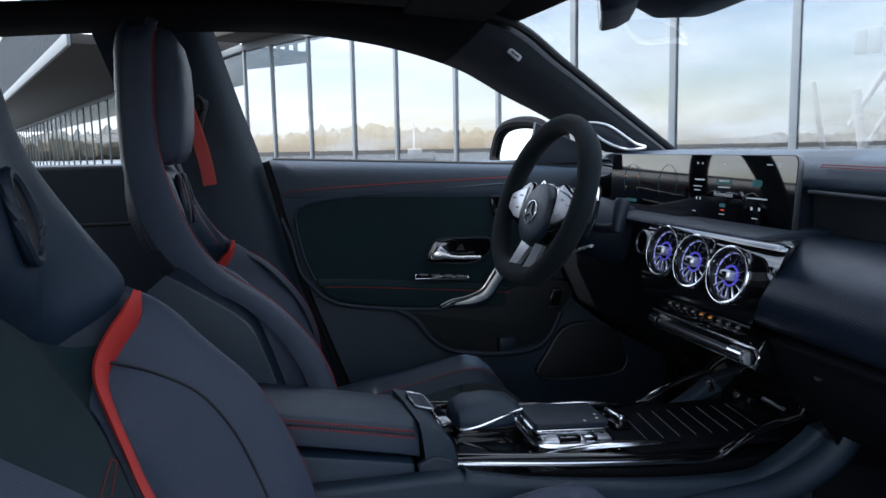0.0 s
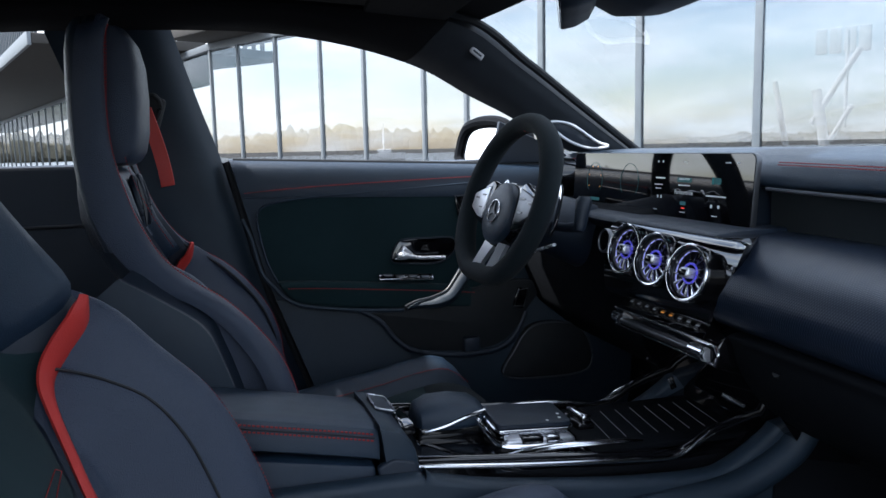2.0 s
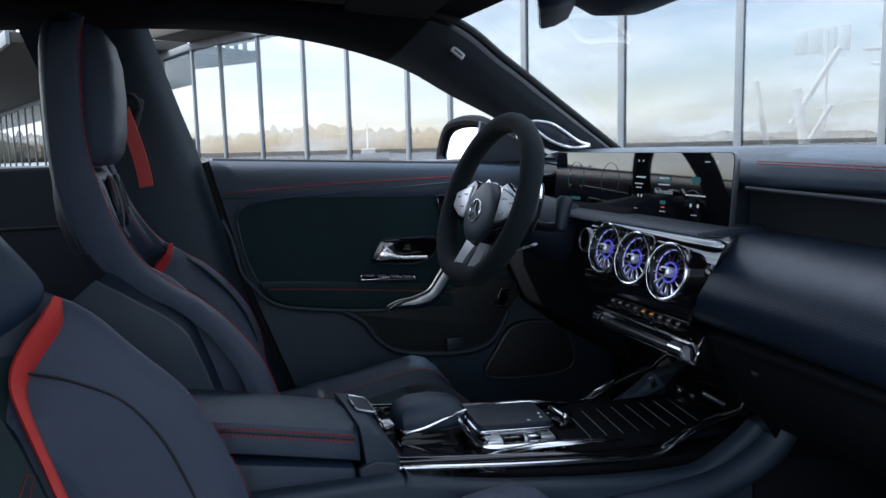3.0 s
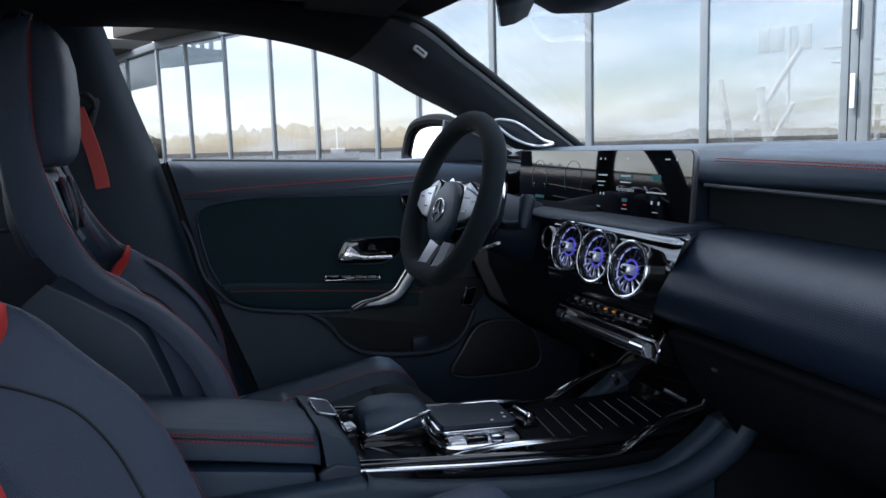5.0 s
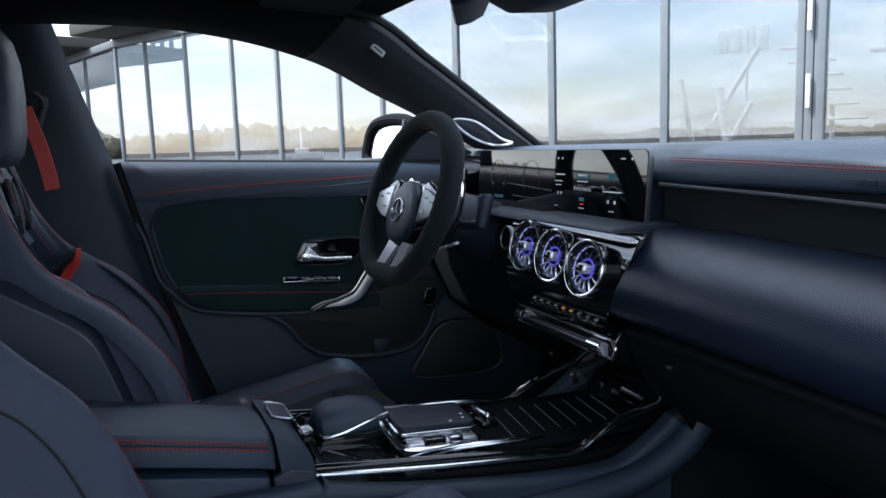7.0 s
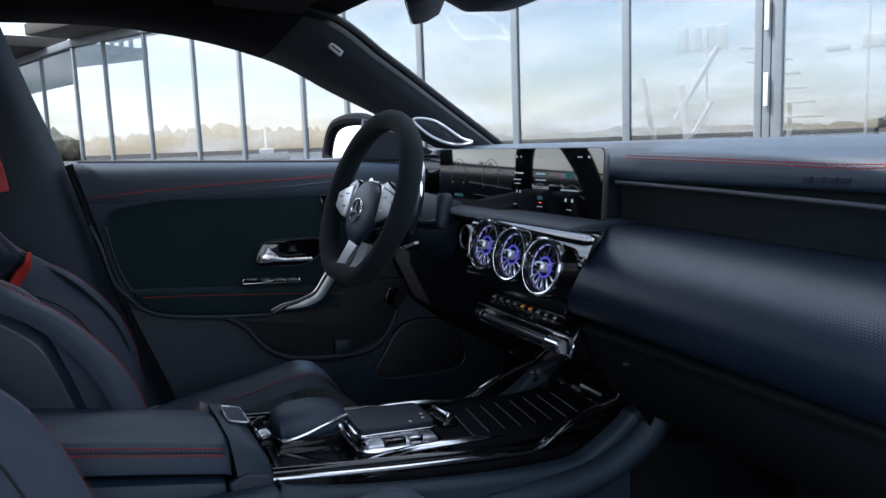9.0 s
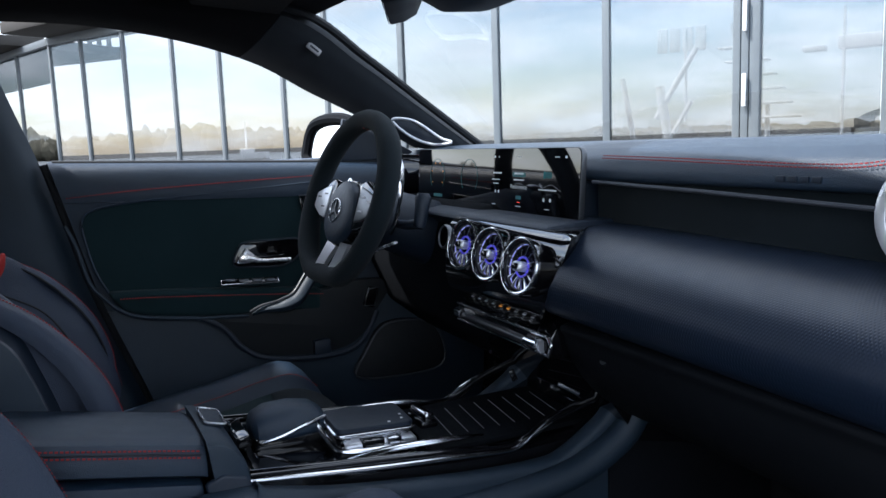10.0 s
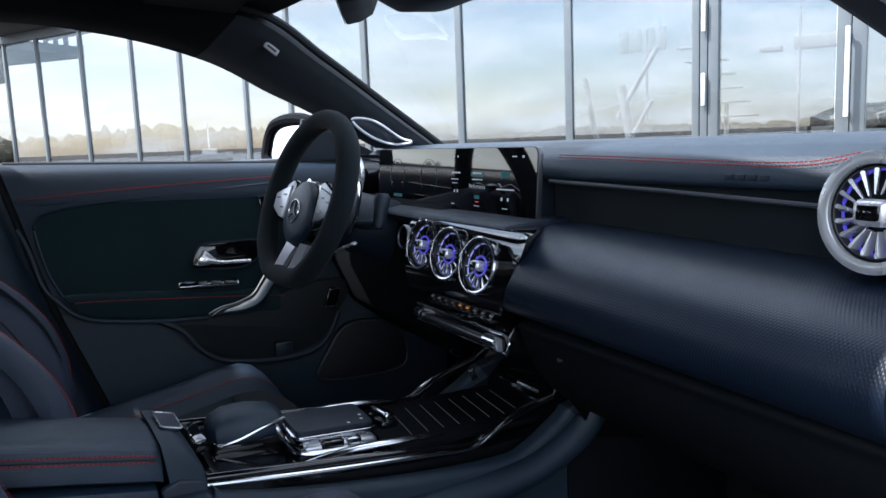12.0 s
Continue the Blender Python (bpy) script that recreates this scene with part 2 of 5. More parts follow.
def lerp(table, x):
    """Smooth look-up in rows of (x, value)."""
    xs, ys = zip(*table)
    if x <= xs[0]:
        return ys[0]
    for i in range(len(xs) - 1):
        if x <= xs[i + 1]:
            t = (x - xs[i]) / (xs[i + 1] - xs[i])
            m0 = (ys[i + 1] - ys[max(i - 1, 0)]) / (xs[i + 1] - xs[max(i - 1, 0)])
            j = min(i + 2, len(xs) - 1)
            m1 = (ys[j] - ys[i]) / (xs[j] - xs[i])
            h = xs[i + 1] - xs[i]
            return ((2 * t ** 3 - 3 * t * t + 1) * ys[i] + (t ** 3 - 2 * t * t + t) * h * m0
                    + (3 * t * t - 2 * t ** 3) * ys[i + 1] + (t ** 3 - t * t) * h * m1)
    return ys[-1]


def disc_ring(r_out, r_in, depth, k=48, bm=None):
    """A round ring about the y axis, its face towards -y, with a rounded lip."""
    prof = [(r_in, depth), (r_in, 0.2 * depth), (r_in * 0.75 + r_out * 0.25, 0.0), (r_in * 0.3 + r_out * 0.7, 0.0), (r_out, 0.25 * depth), (r_out, depth)]
    rings = [[Vector((r * math.cos(2 * math.pi * i / k), y, r * math.sin(2 * math.pi * i / k))) for r, y in prof] for i in range(k + 1)]
    own = loft(rings, closed=True, caps=False)
    bmesh.ops.remove_doubles(own, verts=own.verts, dist=1e-6)
    return merge(bm, own)


def place(ob, m):
    ob.matrix_basis = m
    return ob


# ---- surroundings ----
FX, FY = -4.78, 6.1            # a point of the glass front's line
AX, AY = 0.872, 0.489          # along the front
NX, NY = 0.489, -0.872         # from the front towards the car


def front(s, out, z):
    """A point of the glass front: s along it, out from it, z up."""
    return Vector((FX + AX * s + NX * out, FY + AY * s + NY * out, z))


FRONT_M = Matrix(((AX, -NX, 0, FX), (AY, -NY, 0, FY), (0, 0, 1, 0), (0, 0, 0, 1)))    # x along, y away from the car

ground = part("ground", box(-900, 900, -900, 900, -0.5, 0.0), PAVING)
tagged(ground, "grey paved ground round the parked car", "ground", kind="structure")

water = part("water", moved(box(-420, 420, 0.6, 138.0, -0.10, 0.02), FRONT_M), WATER, smooth=False)
tagged(water, "calm water beyond the glass front, paled as if by haze", "water", kind="structure")

facade = thing("glass_facade", "tall glazed shop front with grey steel mullions and a canopy", "building")
S_LINES = [-12.92, -11.82, -10.50, -9.13, -7.95, -6.54, -5.66, -4.31, -2.865, -1.455, 0.0, 1.3, 2.7, 4.1, 5.5, 6.9, 8.3]
TOP = 3.12
BX, BY = front(S_LINES[0], 0, 0).xy
WING_M = Matrix(((0.943, -0.332, 0, BX), (0.332, 0.943, 0, BY), (0, 0, 1, 0), (0, 0, 0, 1)))    # the farther wing bends back


def mullion(at, m, half, deep):
    """A steel upright with a narrow cap on the weather side."""
    b = box(at - half * 0.6, at + half * 0.6, -0.02, deep, 0.0, TOP, 0.004)
    box(at - half, at + half, -0.035, -0.02, 0.0, TOP, 0.004, bm=b)
    part("mullion", moved(b, m), STEEL, facade)


for s in S_LINES:
    if s in (0.0, 1.3):
        for a, b in ((s - 0.105, s - 0.035), (s - 0.025, s + 0.045), (s + 0.055, s + 0.15)) if s == 0.0 else ((s - 0.10, s + 0.015), (s + 0.025, s + 0.145)):
            part("mullion", moved(box(a, b, -0.05, 0.10, 0.0, TOP, 0.006), FRONT_M), STEEL_LIGHT, facade, "pale grey door stile")
    else:
        mullion(s, FRONT_M, 0.030 if s < -5 else 0.042, 0.03 if s < -5 else 0.05)
for a, b in zip(S_LINES, S_LINES[1:]):
    da, db = (0.15 if a in (0.0, 1.3) else 0.03), (0.11 if b in (0.0, 1.3) else 0.03)
    pane = part("pane", moved(box(a + da, b - db, 0.0, 0.01, 0.09, TOP - 0.06), FRONT_M), PANE, facade, smooth=False)
    pane.visible_shadow = False
for i in range(32):
    mullion(-2.0 * (i + 1), WING_M, 0.035, 0.03)
    pane = part("pane", moved(box(-2.0 * (i + 1) + 0.03, -2.0 * i - 0.03, 0.0, 0.01, 0.09, TOP - 0.06), WING_M), PANE, facade, smooth=False)
    pane.visible_shadow = False
for m, a, b in ((FRONT_M, S_LINES[0], S_LINES[-1]), (WING_M, -64.0, 0.0)):
    part("transom", moved(box(a, b, -0.06, 0.14, TOP - 0.06, TOP + 0.08, 0.01), m), STEEL, facade)
    part("plinth", moved(box(a, b, -0.08, 0.14, 0.0, 0.09, 0.01), m), STEEL, facade)
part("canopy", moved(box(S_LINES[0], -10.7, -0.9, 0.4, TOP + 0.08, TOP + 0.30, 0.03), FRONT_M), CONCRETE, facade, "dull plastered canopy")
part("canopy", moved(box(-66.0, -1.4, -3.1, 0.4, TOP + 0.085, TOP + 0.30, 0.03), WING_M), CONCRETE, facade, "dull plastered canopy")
part("canopy_edge", moved(box(-66.0, -1.4, -3.18, -3.1, TOP + 0.05, TOP + 0.34, 0.02), WING_M), STEEL, facade)
for z, s in ((2.08, 0.0), (1.36, 0.0), (0.5, 0.0)):
    part("door_hinge", moved(box(s - 0.002, s + 0.036, -0.105, -0.07, z - 0.16, z + 0.16, 0.008), FRONT_M), WHITE_STEEL, facade, "white door hinge")
bar = sweep([front(1.3, 0.14, 1.03), front(1.3, 0.14, 1.83)], 0.022)
part("door_handle", bar, WHITE_STEEL, facade, "long white pull bar")
for z in (1.08, 1.78):
    part("handle_bracket", sweep([front(1.3, 0.06, z), front(1.3, 0.14, z)], 0.017), WHITE_STEEL, facade)

# balustrade above the canopy
rail = thing("roof_balustrade", "grey steel balustrade along the canopy roof", "railing")
for i in range(90):
    s = -30.2 + 0.32 * i
    part("baluster", moved(box(s - 0.05, s + 0.05, -3.0, -2.94, TOP + 0.30, TOP + 2.6), WING_M), RAIL_STEEL, rail, smooth=False)
part("handrail", moved(box(-30.4, -1.6, -3.02, -2.92, TOP + 2.6, TOP + 2.68, 0.01), WING_M), STEEL, rail)

# pale steel stair set behind the glass, in place of a structure mirrored in it
stair = thing("reflected_stair", "white steel stair set behind the glass front in place of a reflection", "stair")
for s0, s1, out, z0, z1, r in ((-1.78, -1.60, -1.2, 1.65, 0.75, 0.035), (-1.50, -0.98, -1.6, 1.15, 2.0, 0.035), (-1.45, -1.33, -1.6, 1.55, 0.85, 0.06), (-1.12, -1.12, -1.6, 2.2, 1.1, 0.02),
                               (-1.05, -1.28, -1.6, 1.35, 0.95, 0.03), (-0.62, -0.36, -1.8, 2.25, 1.0, 0.035), (-0.42, -0.28, -1.8, 1.25, 0.8, 0.03), (-0.2, -0.2, -1.8, 1.3, 0.7, 0.03)):
    part("strut", sweep([front(s0, out, z0), front(s1, out, z1)], r), WHITE_STEEL, stair)
for i in range(6):
    part("step", moved(box(-0.78 + 0.09 * i, -0.30 + 0.09 * i, 1.7, 1.95, 1.95 - 0.17 * i, 1.975 - 0.17 * i, 0.008), FRONT_M), WHITE_STEEL, stair)
for i in range(4):
    part("screen_panel", moved(box(-1.52 + 0.16 * i, -1.38 + 0.16 * i, 1.68, 1.72, 1.96, 2.26, 0.02), FRONT_M), WHITE_STEEL, stair)
part("landing", moved(box(0.55, 1.15, 1.7, 1.9, 1.83, 1.98, 0.02), FRONT_M), WHITE_STEEL, stair)
part("landing", moved(box(0.18, 0.42, 1.7, 1.9, 1.83, 1.89, 0.01), FRONT_M), WHITE_STEEL, stair)
part("post", moved(box(0.60, 0.63, 1.7, 1.75, 0.0, 2.3, 0.005), FRONT_M), WHITE_STEEL, stair)

# small boat far beyond
boat = thing("boat", "small white boat with a thin mast far off", "boat")
BM = pose(-60, 12.2, 0, 0, 0, 78)
hull = []
for x, k in ((-1.4, 0.7), (-1.0, 1.0), (0.2, 1.0), (1.0, 0.7), (1.5, 0.15)):
    hull.append([BM @ Vector((x, 0.55 * k * c, z)) for c, z in ((-1, 0.62 + 0.06 * x), (-0.8, 0.2), (0, 0.02), (0.8, 0.2), (1, 0.62 + 0.06 * x))])
part("hull", loft(hull), WHITE_STEEL, boat)
part("cabin", moved(box(-0.7, 0.4, -0.35, 0.35, 0.55, 1.0, 0.08), BM), WHITE_STEEL, boat)
part("mast", sweep([BM @ Vector((-0.2, 0, 0.9)), BM @ Vector((-0.2, 0, 3.0))], 0.07), WHITE_STEEL, boat)

# far woods
def woods():
    rng = random.Random(4)
    bm = bmesh.new()
    ico = bmesh.new()
    bmesh.ops.create_icosphere(ico, subdivisions=2, radius=1)
    base = [v.co.copy() for v in ico.verts]
    tris = [[v.index for v in f.verts] for f in ico.faces]
    ico.free()
    for i in range(2300):
        a = rng.uniform(radians(55), radians(225))
        dist = rng.uniform(150, 215)
        h = rng.uniform(2.4, 4.6) * (1.0 + 0.28 * math.sin(3 * a + 1) + 0.2 * math.sin(11 * a)) * (1.2 if rng.random() < 0.06 else 1)
        h *= 1.20 * (0.30 + 0.80 * min(1, max(0, (math.degrees(a) - 150) / 22)))
        w = rng.uniform(0.9, 2.6)
        c = Vector((dist * math.cos(a), dist * math.sin(a), h * 0.5))
        seed = Vector((rng.uniform(0, 99), rng.uniform(0, 99), 0))
        vs = []
        for p in base:
            k = 1 + 0.38 * noise.noise(p * 2.2 + seed)
            vs.append(bm.verts.new(c + Vector((p.x * w * k, p.y * w * k, p.z * h * 0.56 * k))))
        for t in tris:
            bm.faces.new([vs[j] for j in t])
    return bm


tagged(part("far_woods", woods(), FOLIAGE, smooth=False), "hazy dull green woods along the horizon", "woods", kind="stuff")


# ---- the car's shell ----
CARPET = material("black_carpet", (0.010, 0.010, 0.011), 0.98, grain=0.8, grain_scale=600, spec=0.1)
floor = part("floor", box(-0.76, 0.76, -1.7, 1.05, 0.20, 0.25), CARPET)
tagged(floor, "black carpeted car floor", "floor", kind="structure")
tagged(part("wall_front", box(-0.78, 0.78, 1.06, 1.10, 0.20, 0.93), CARPET), "dark bulkhead behind the dashboard", "bulkhead", kind="structure")
tagged(part("wall_rear", box(-0.74, 0.74, -1.75, -1.70, 0.20, 0.95), CARPET), "dark rear bulkhead of the cabin", "bulkhead", kind="structure")

WIN_TOP = smooth_path([(-0.585, -1.05, 1.12), (-0.60, -0.55, 1.195), (-0.60, -0.05, 1.215), (-0.60, 0.19, 1.198), (-0.62, 0.39, 1.151), (-0.66, 0.53, 1.088),
                       (-0.68, 0.64, 1.038), (-0.70, 0.80, 0.955)], 8)
ROOF_EDGE = smooth_path([(-0.50, -1.05, 1.20), (-0.50, -0.55, 1.245), (-0.50, -0.05, 1.262), (-0.50, 0.22, 1.256), (-0.50, 0.464, 1.233), (-0.57, 0.631, 1.151),
                         (-0.62, 0.789, 1.055), (-0.665, 0.965, 0.945)], 8)


def rail_patch(i0, i1, side=1):
    """Trim between the side window's upper edge and the roof or windscreen edge, arched into the cabin."""
    def f(u, v):
        k = i0 + u * (i1 - i0)
        a, b = int(k), min(int(k) + 1, len(WIN_TOP) - 1)
        p = WIN_TOP[a].lerp(WIN_TOP[b], k - a)
        q = ROOF_EDGE[a].lerp(ROOF_EDGE[b], k - a)
        c = p.lerp(q, v)
        arch = 1 - (2 * v - 1) ** 4
        c.x += 0.018 * arch - 0.02 * (1 - arch)
        c.z -= 0.004 * arch
        c.x *= side
        return c
    return sheet(f, 40, 8, 0.022 * side)


for side, word in ((1, "driver"), (-1, "passenger")):
    tagged(part("trim", rail_patch(0, 31.2, side), HEADLINER), "black cloth roof rail above the side windows", "roof trim", kind="structure")
    tagged(part("pillar_trim", rail_patch(31.25, 56, side), PILLAR), "dark grey windscreen pillar trim", "pillar trim", kind="structure")


def roof(u, v):
    x = (u - 0.5) * 1.12
    y = -1.7 + v * 2.2 + (0.0 if v < 0.9 else (v - 0.9) * 10 * 0.05 * (1 - (2 * u - 1) ** 2))
    return Vector((x, y, 1.285 - 0.022 * (2 * u - 1) ** 2 - 0.10 * max(0, -0.6 - y) ** 1.5 - (0.035 * max(0, (y - 0.15) / 0.35) ** 2)))


tagged(part("ceiling", sheet(roof, 16, 26, -0.03), HEADLINER), "black cloth roof lining", "ceiling", kind="structure")


def screen_glass(u, v):
    x = -0.71 + 1.42 * u
    bow = 1 - (2 * u - 1) ** 2
    a = Vector((x, 0.99 + 0.16 * bow, 0.945))
    b = Vector((x * 0.79, 0.475 + 0.06 * bow, 1.248))
    c = a.lerp(b, v)
    c.z += 0.02 * math.sin(math.pi * v)
    return c


ws = part("window_1", sheet(screen_glass, 16, 10, 0.0), CAR_GLASS)
ws.visible_shadow = False
tagged(ws, "clear curved windscreen", "windscreen", kind="structure")

B_EDGE = [(0.30, 0.19), (0.48, 0.124), (0.685, 0.050), (0.827, 0.013), (0.953, -0.020), (1.069, -0.058), (1.177, -0.091), (1.26, -0.115)]
B_X = [(0.30, -0.715), (0.60, -0.715), (0.95, -0.705), (1.07, -0.685), (1.18, -0.65), (1.26, -0.60)]


def pillar(u, v):
    z = 0.30 + u * 0.94
    roll = max(0.0, 1 - v / 0.22)
    return Vector((lerp(B_X, z) - 0.03 * roll ** 2 + 0.012 * math.sin(math.pi * v), lerp(B_EDGE, z) - 0.004 - 0.235 * v, z))


tagged(part("pillar_trim", sheet(pillar, 40, 12, 0.03), SOFT_PLASTIC), "dark grey trim of the centre pillar", "pillar trim", kind="structure")
tagged(part("door_seal", sweep([(lerp(B_X, z) - 0.012, lerp(B_EDGE, z) + 0.004, z) for z in np.linspace(0.31, 0.95, 30)], 0.0085, 8), RUBBER),
       "black rubber door seal", "seal", kind="structure")
for side in (1, -1):
    rd = box(-0.75, -0.70, -1.30, -0.24, 0.25, 0.952, 0.012)
    tagged(part("rear_door_panel", moved(rd, Matrix.Diagonal((side, 1, 1, 1))), PLASTIC), "black trim of the rear door", "door panel", kind="structure")
    cp = prism([(-1.05, 0.93), (-1.0, 1.2), (-1.7, 1.12), (-1.7, 0.93)], "x", -0.70 * side, -0.60 * side)
    tagged(part("rear_pillar", cp, HEADLINER), "black rear pillar trim", "pillar trim", kind="structure")
tagged(part("pillar_trim", moved(sheet(lambda u, v: pillar(u, v) + Vector((0, -0.62, 0)), 20, 8, 0.03), Matrix.Diagonal((-1, 1, 1, 1))), SOFT_PLASTIC),
       "dark grey trim of the centre pillar", "pillar trim", kind="structure")
tagged(part("trim", box(0.70, 0.78, -1.0, 1.05, 0.20, 0.36, 0.02), PLASTIC), "black door sill of the open door", "door sill", kind="structure")
tagged(part("side_panel", box(-0.80, -0.765, -1.4, 1.1, 0.20, 0.94, 0.01), BODY_PAINT), "dark painted outer side of the car", "car side", kind="structure")
# out of view; added to keep side light off the glovebox and footwell
tagged(part("open_door_panel", moved(box(0.0, 1.0, -0.05, 0.05, 0.25, 1.0, 0.02), pose(0.80, 0.92, 0, 0, 0, -27)), PLASTIC), "unseen open door panel that shades the glovebox and footwell", "door panel", kind="structure")
tagged(part("side_panel", box(0.72, 0.78, 0.66, 1.10, 0.20, 0.93, 0.01), PLASTIC), "dark kick panel at the open door", "car side", kind="structure")
visor = thing("sun_visor", "black cloth sun visor folded against the roof", "sun visor")
part("panel", moved(box(-0.17, 0.17, -0.085, 0.085, -0.008, 0.008, 0.007), pose(-0.33, 0.335, 1.238, -5, 0, -4)), HEADLINER, visor)

belt_anchor = thing("belt_anchor", "black plastic seat belt anchor on the pillar", "belt anchor")
part("bezel", moved(box(-0.010, 0.010, -0.024, 0.024, -0.038, 0.038, 0.0095, 3), pose(-0.666, -0.158, 1.052, 0, -14, 0) @ pose(0, 0, 0, -16)), RUBBER, belt_anchor)
part("slot", moved(sweep(smooth_path([(0, -0.016, 0.02), (0.006, 0, 0.034), (0, 0.016, 0.02), (0, 0.012, -0.01), (0, -0.012, -0.01)], 6, True), 0.0055, 8, True), pose(-0.650, -0.158, 1.055, -16)), RUBBER, belt_anchor)


def ribbon(points, width, across, thick=0.0018):
    """A flat strap along a line; across: the direction of its width."""
    a = Vector(across).normalized()
    pts = smooth_path(points, 10)
    return sheet(lambda u, v: pts[round(u * (len(pts) - 1))] + a * width * (v - 0.5), len(pts) - 1, 3, thick)


belt = thing("seat_belt", "red seat belt webbing hanging from the pillar anchor", "seat belt")
part("webbing", ribbon([(-0.640, -0.168, 1.062), (-0.632, -0.147, 0.99), (-0.625, -0.136, 0.94), (-0.62, -0.131, 0.905)], 0.031, (0.45, 0.85, 0.15)), RED, belt)


# ---- driver's door ----
door = thing("driver_door", "closed front door with black leather and suede trim and red seams", "car door", kind="")


def door_sheet(y0f, y1f, prof, ny=30, nz=16, thick=-0.02):
    """A panel along the door: prof gives x for height; y0f and y1f are the ends at each height."""
    zs = [p[0] for p in prof]

    def f(u, v):
        z = zs[-1] + (zs[0] - zs[-1]) * v
        a, b = y0f(z), y1f(z)
        y = a + (b - a) * u
        drop = -0.022 * (y / 0.55) * max(0, (z - 0.6) / 0.35)
        return Vector((lerp(prof, z), y, z + drop))
    return sheet(f, ny, nz, thick)


edge_y = lambda z: lerp(B_EDGE, z) + 0.012
part("upper_pad", door_sheet(edge_y, lambda z: 0.86, [(0.872, -0.688), (0.885, -0.686), (0.91, -0.688), (0.935, -0.694), (0.948, -0.706), (0.955, -0.730)], 30, 14), LEATHER_SMOOTH, door)
part("window_seal", sweep([(-0.728, y, 0.951 - 0.04 * y) for y in np.linspace(0.0, 0.80, 12)], 0.007, 8), RUBBER, door)
seam = lambda y: Vector((-0.6835, y, lerp([(0.0, 0.880), (0.13, 0.889), (0.31, 0.896), (0.56, 0.9025)], y)))
part("stitching", stitches([seam(y) for y in np.linspace(0.02, 0.56, 60)], size=0.0013), THREAD, door, "red stitched seam")
part("mid_panel", door_sheet(edge_y, lambda z: 0.86, [(0.62, -0.700), (0.70, -0.704), (0.80, -0.700), (0.871, -0.691)], 26, 14), LEATHER_SMOOTH, door)


def as3(points):
    return [(p[0], p[1], 0) for p in points]


_top = smooth_path(as3([(0.082, 0.679), (0.061, 0.727), (0.047, 0.79), (0.044, 0.830), (0.064, 0.852), (0.129, 0.864), (0.25, 0.871), (0.377, 0.878), (0.57, 0.888)]), 6)
_low = smooth_path(as3([(0.57, 0.636), (0.40, 0.648), (0.25, 0.660), (0.14, 0.670)]), 4)
INSERT = [(p.x, p.y) for p in _top + _low]
ins = prism(INSERT, "x", -0.706, -0.690, 0.004, 2)
part("suede_insert", ins, SUEDE, door, "dark suede insert", smooth=False)
part("insert_piping", sweep([(-0.6885, p.x, p.y + 0.001) for p in _top], 0.003, 6), LEATHER_SMOOTH, door)

# armrest ledge
_arm = smooth_path(as3([(0.078, 0.684), (0.16, 0.680), (0.30, 0.668), (0.44, 0.655), (0.53, 0.645)]), 5)
_armb = smooth_path(as3([(0.53, 0.592), (0.40, 0.600), (0.26, 0.610), (0.15, 0.626), (0.104, 0.644)]), 5)
part("armrest", prism([(p.x, p.y) for p in _arm + _armb], "x", -0.72, -0.664, 0.012, 4), SUEDE, door)
part("stitching", stitches([(-0.6635, p.x, p.y - 0.014) for p in _arm[2:]], size=0.0013), THREAD, door, "red stitched seam")
part("armrest_lip", sweep(smooth_path([(-0.690, 0.012, 0.825), (-0.684, 0.030, 0.78), (-0.678, 0.048, 0.706), (-0.674, 0.074, 0.671), (-0.668, 0.102, 0.643), (-0.664, 0.148, 0.625), (-0.663, 0.26, 0.609), (-0.662, 0.36, 0.602)], 8), 0.0045, 8), SOFT_PLASTIC, door)

# window switches
sw = part("switch_panel", moved(box(-0.008, 0.008, -0.066, 0.066, -0.004, 0.004, 0.0035, 3), pose(-0.672, 0.371, 0.676, -5, 50, 0)), CHROME, door, "chrome rimmed window switches")
part("panel", moved(box(-0.006, 0.006, -0.062, 0.062, -0.003, 0.0048, 0.002), pose(-0.672, 0.371, 0.676, -5, 50, 0)), PIANO, sw)
for i in range(4):
    part("switch", moved(box(-0.004, 0.004, -0.011, 0.011, 0.003, 0.0062, 0.002), pose(-0.672, 0.327 + 0.029 * i, 0.680 - 0.0025 * i, -5, 50, 0)), GREY_SILVER, sw)

# inner door handle
bezel = smooth_path(as3([(0.340, 0.714), (0.353, 0.752), (0.372, 0.763), (0.43, 0.763), (0.488, 0.760), (0.489, 0.727), (0.450, 0.704), (0.38, 0.706)]), 5, True)
hd = part("door_handle", prism([(p.x, p.y) for p in bezel], "x", -0.70, -0.684, 0.004), PIANO, door, "chrome lever in a black bezel")
part("bezel_rim", sweep([(-0.683, p.x, p.y) for p in bezel], 0.0022, 6, True), PLASTIC, hd)
lev = smooth_path([(-0.676, 0.352, 0.722), (-0.668, 0.358, 0.728), (-0.664, 0.372, 0.727), (-0.662, 0.40, 0.7215), (-0.662, 0.43, 0.720), (-0.664, 0.462, 0.7185)], 6)
part("lever", sweep(lev, [0.0052 + 0.006 * math.exp(-((i - 9) / 5.0) ** 2) for i in range(len(lev))], 12, flat=0.8), BRUSHED, hd)
part("lever_root", prism([(0.343, 0.717), (0.366, 0.752), (0.374, 0.744), (0.392, 0.727), (0.372, 0.717)], "x", -0.684, -0.667, 0.005, 3), BRUSHED, hd)
part("memory_panel", moved(box(-0.004, 0.004, -0.03, 0.03, -0.022, 0.022, 0.003), pose(-0.688, 0.528, 0.836, 8)), PIANO, door)
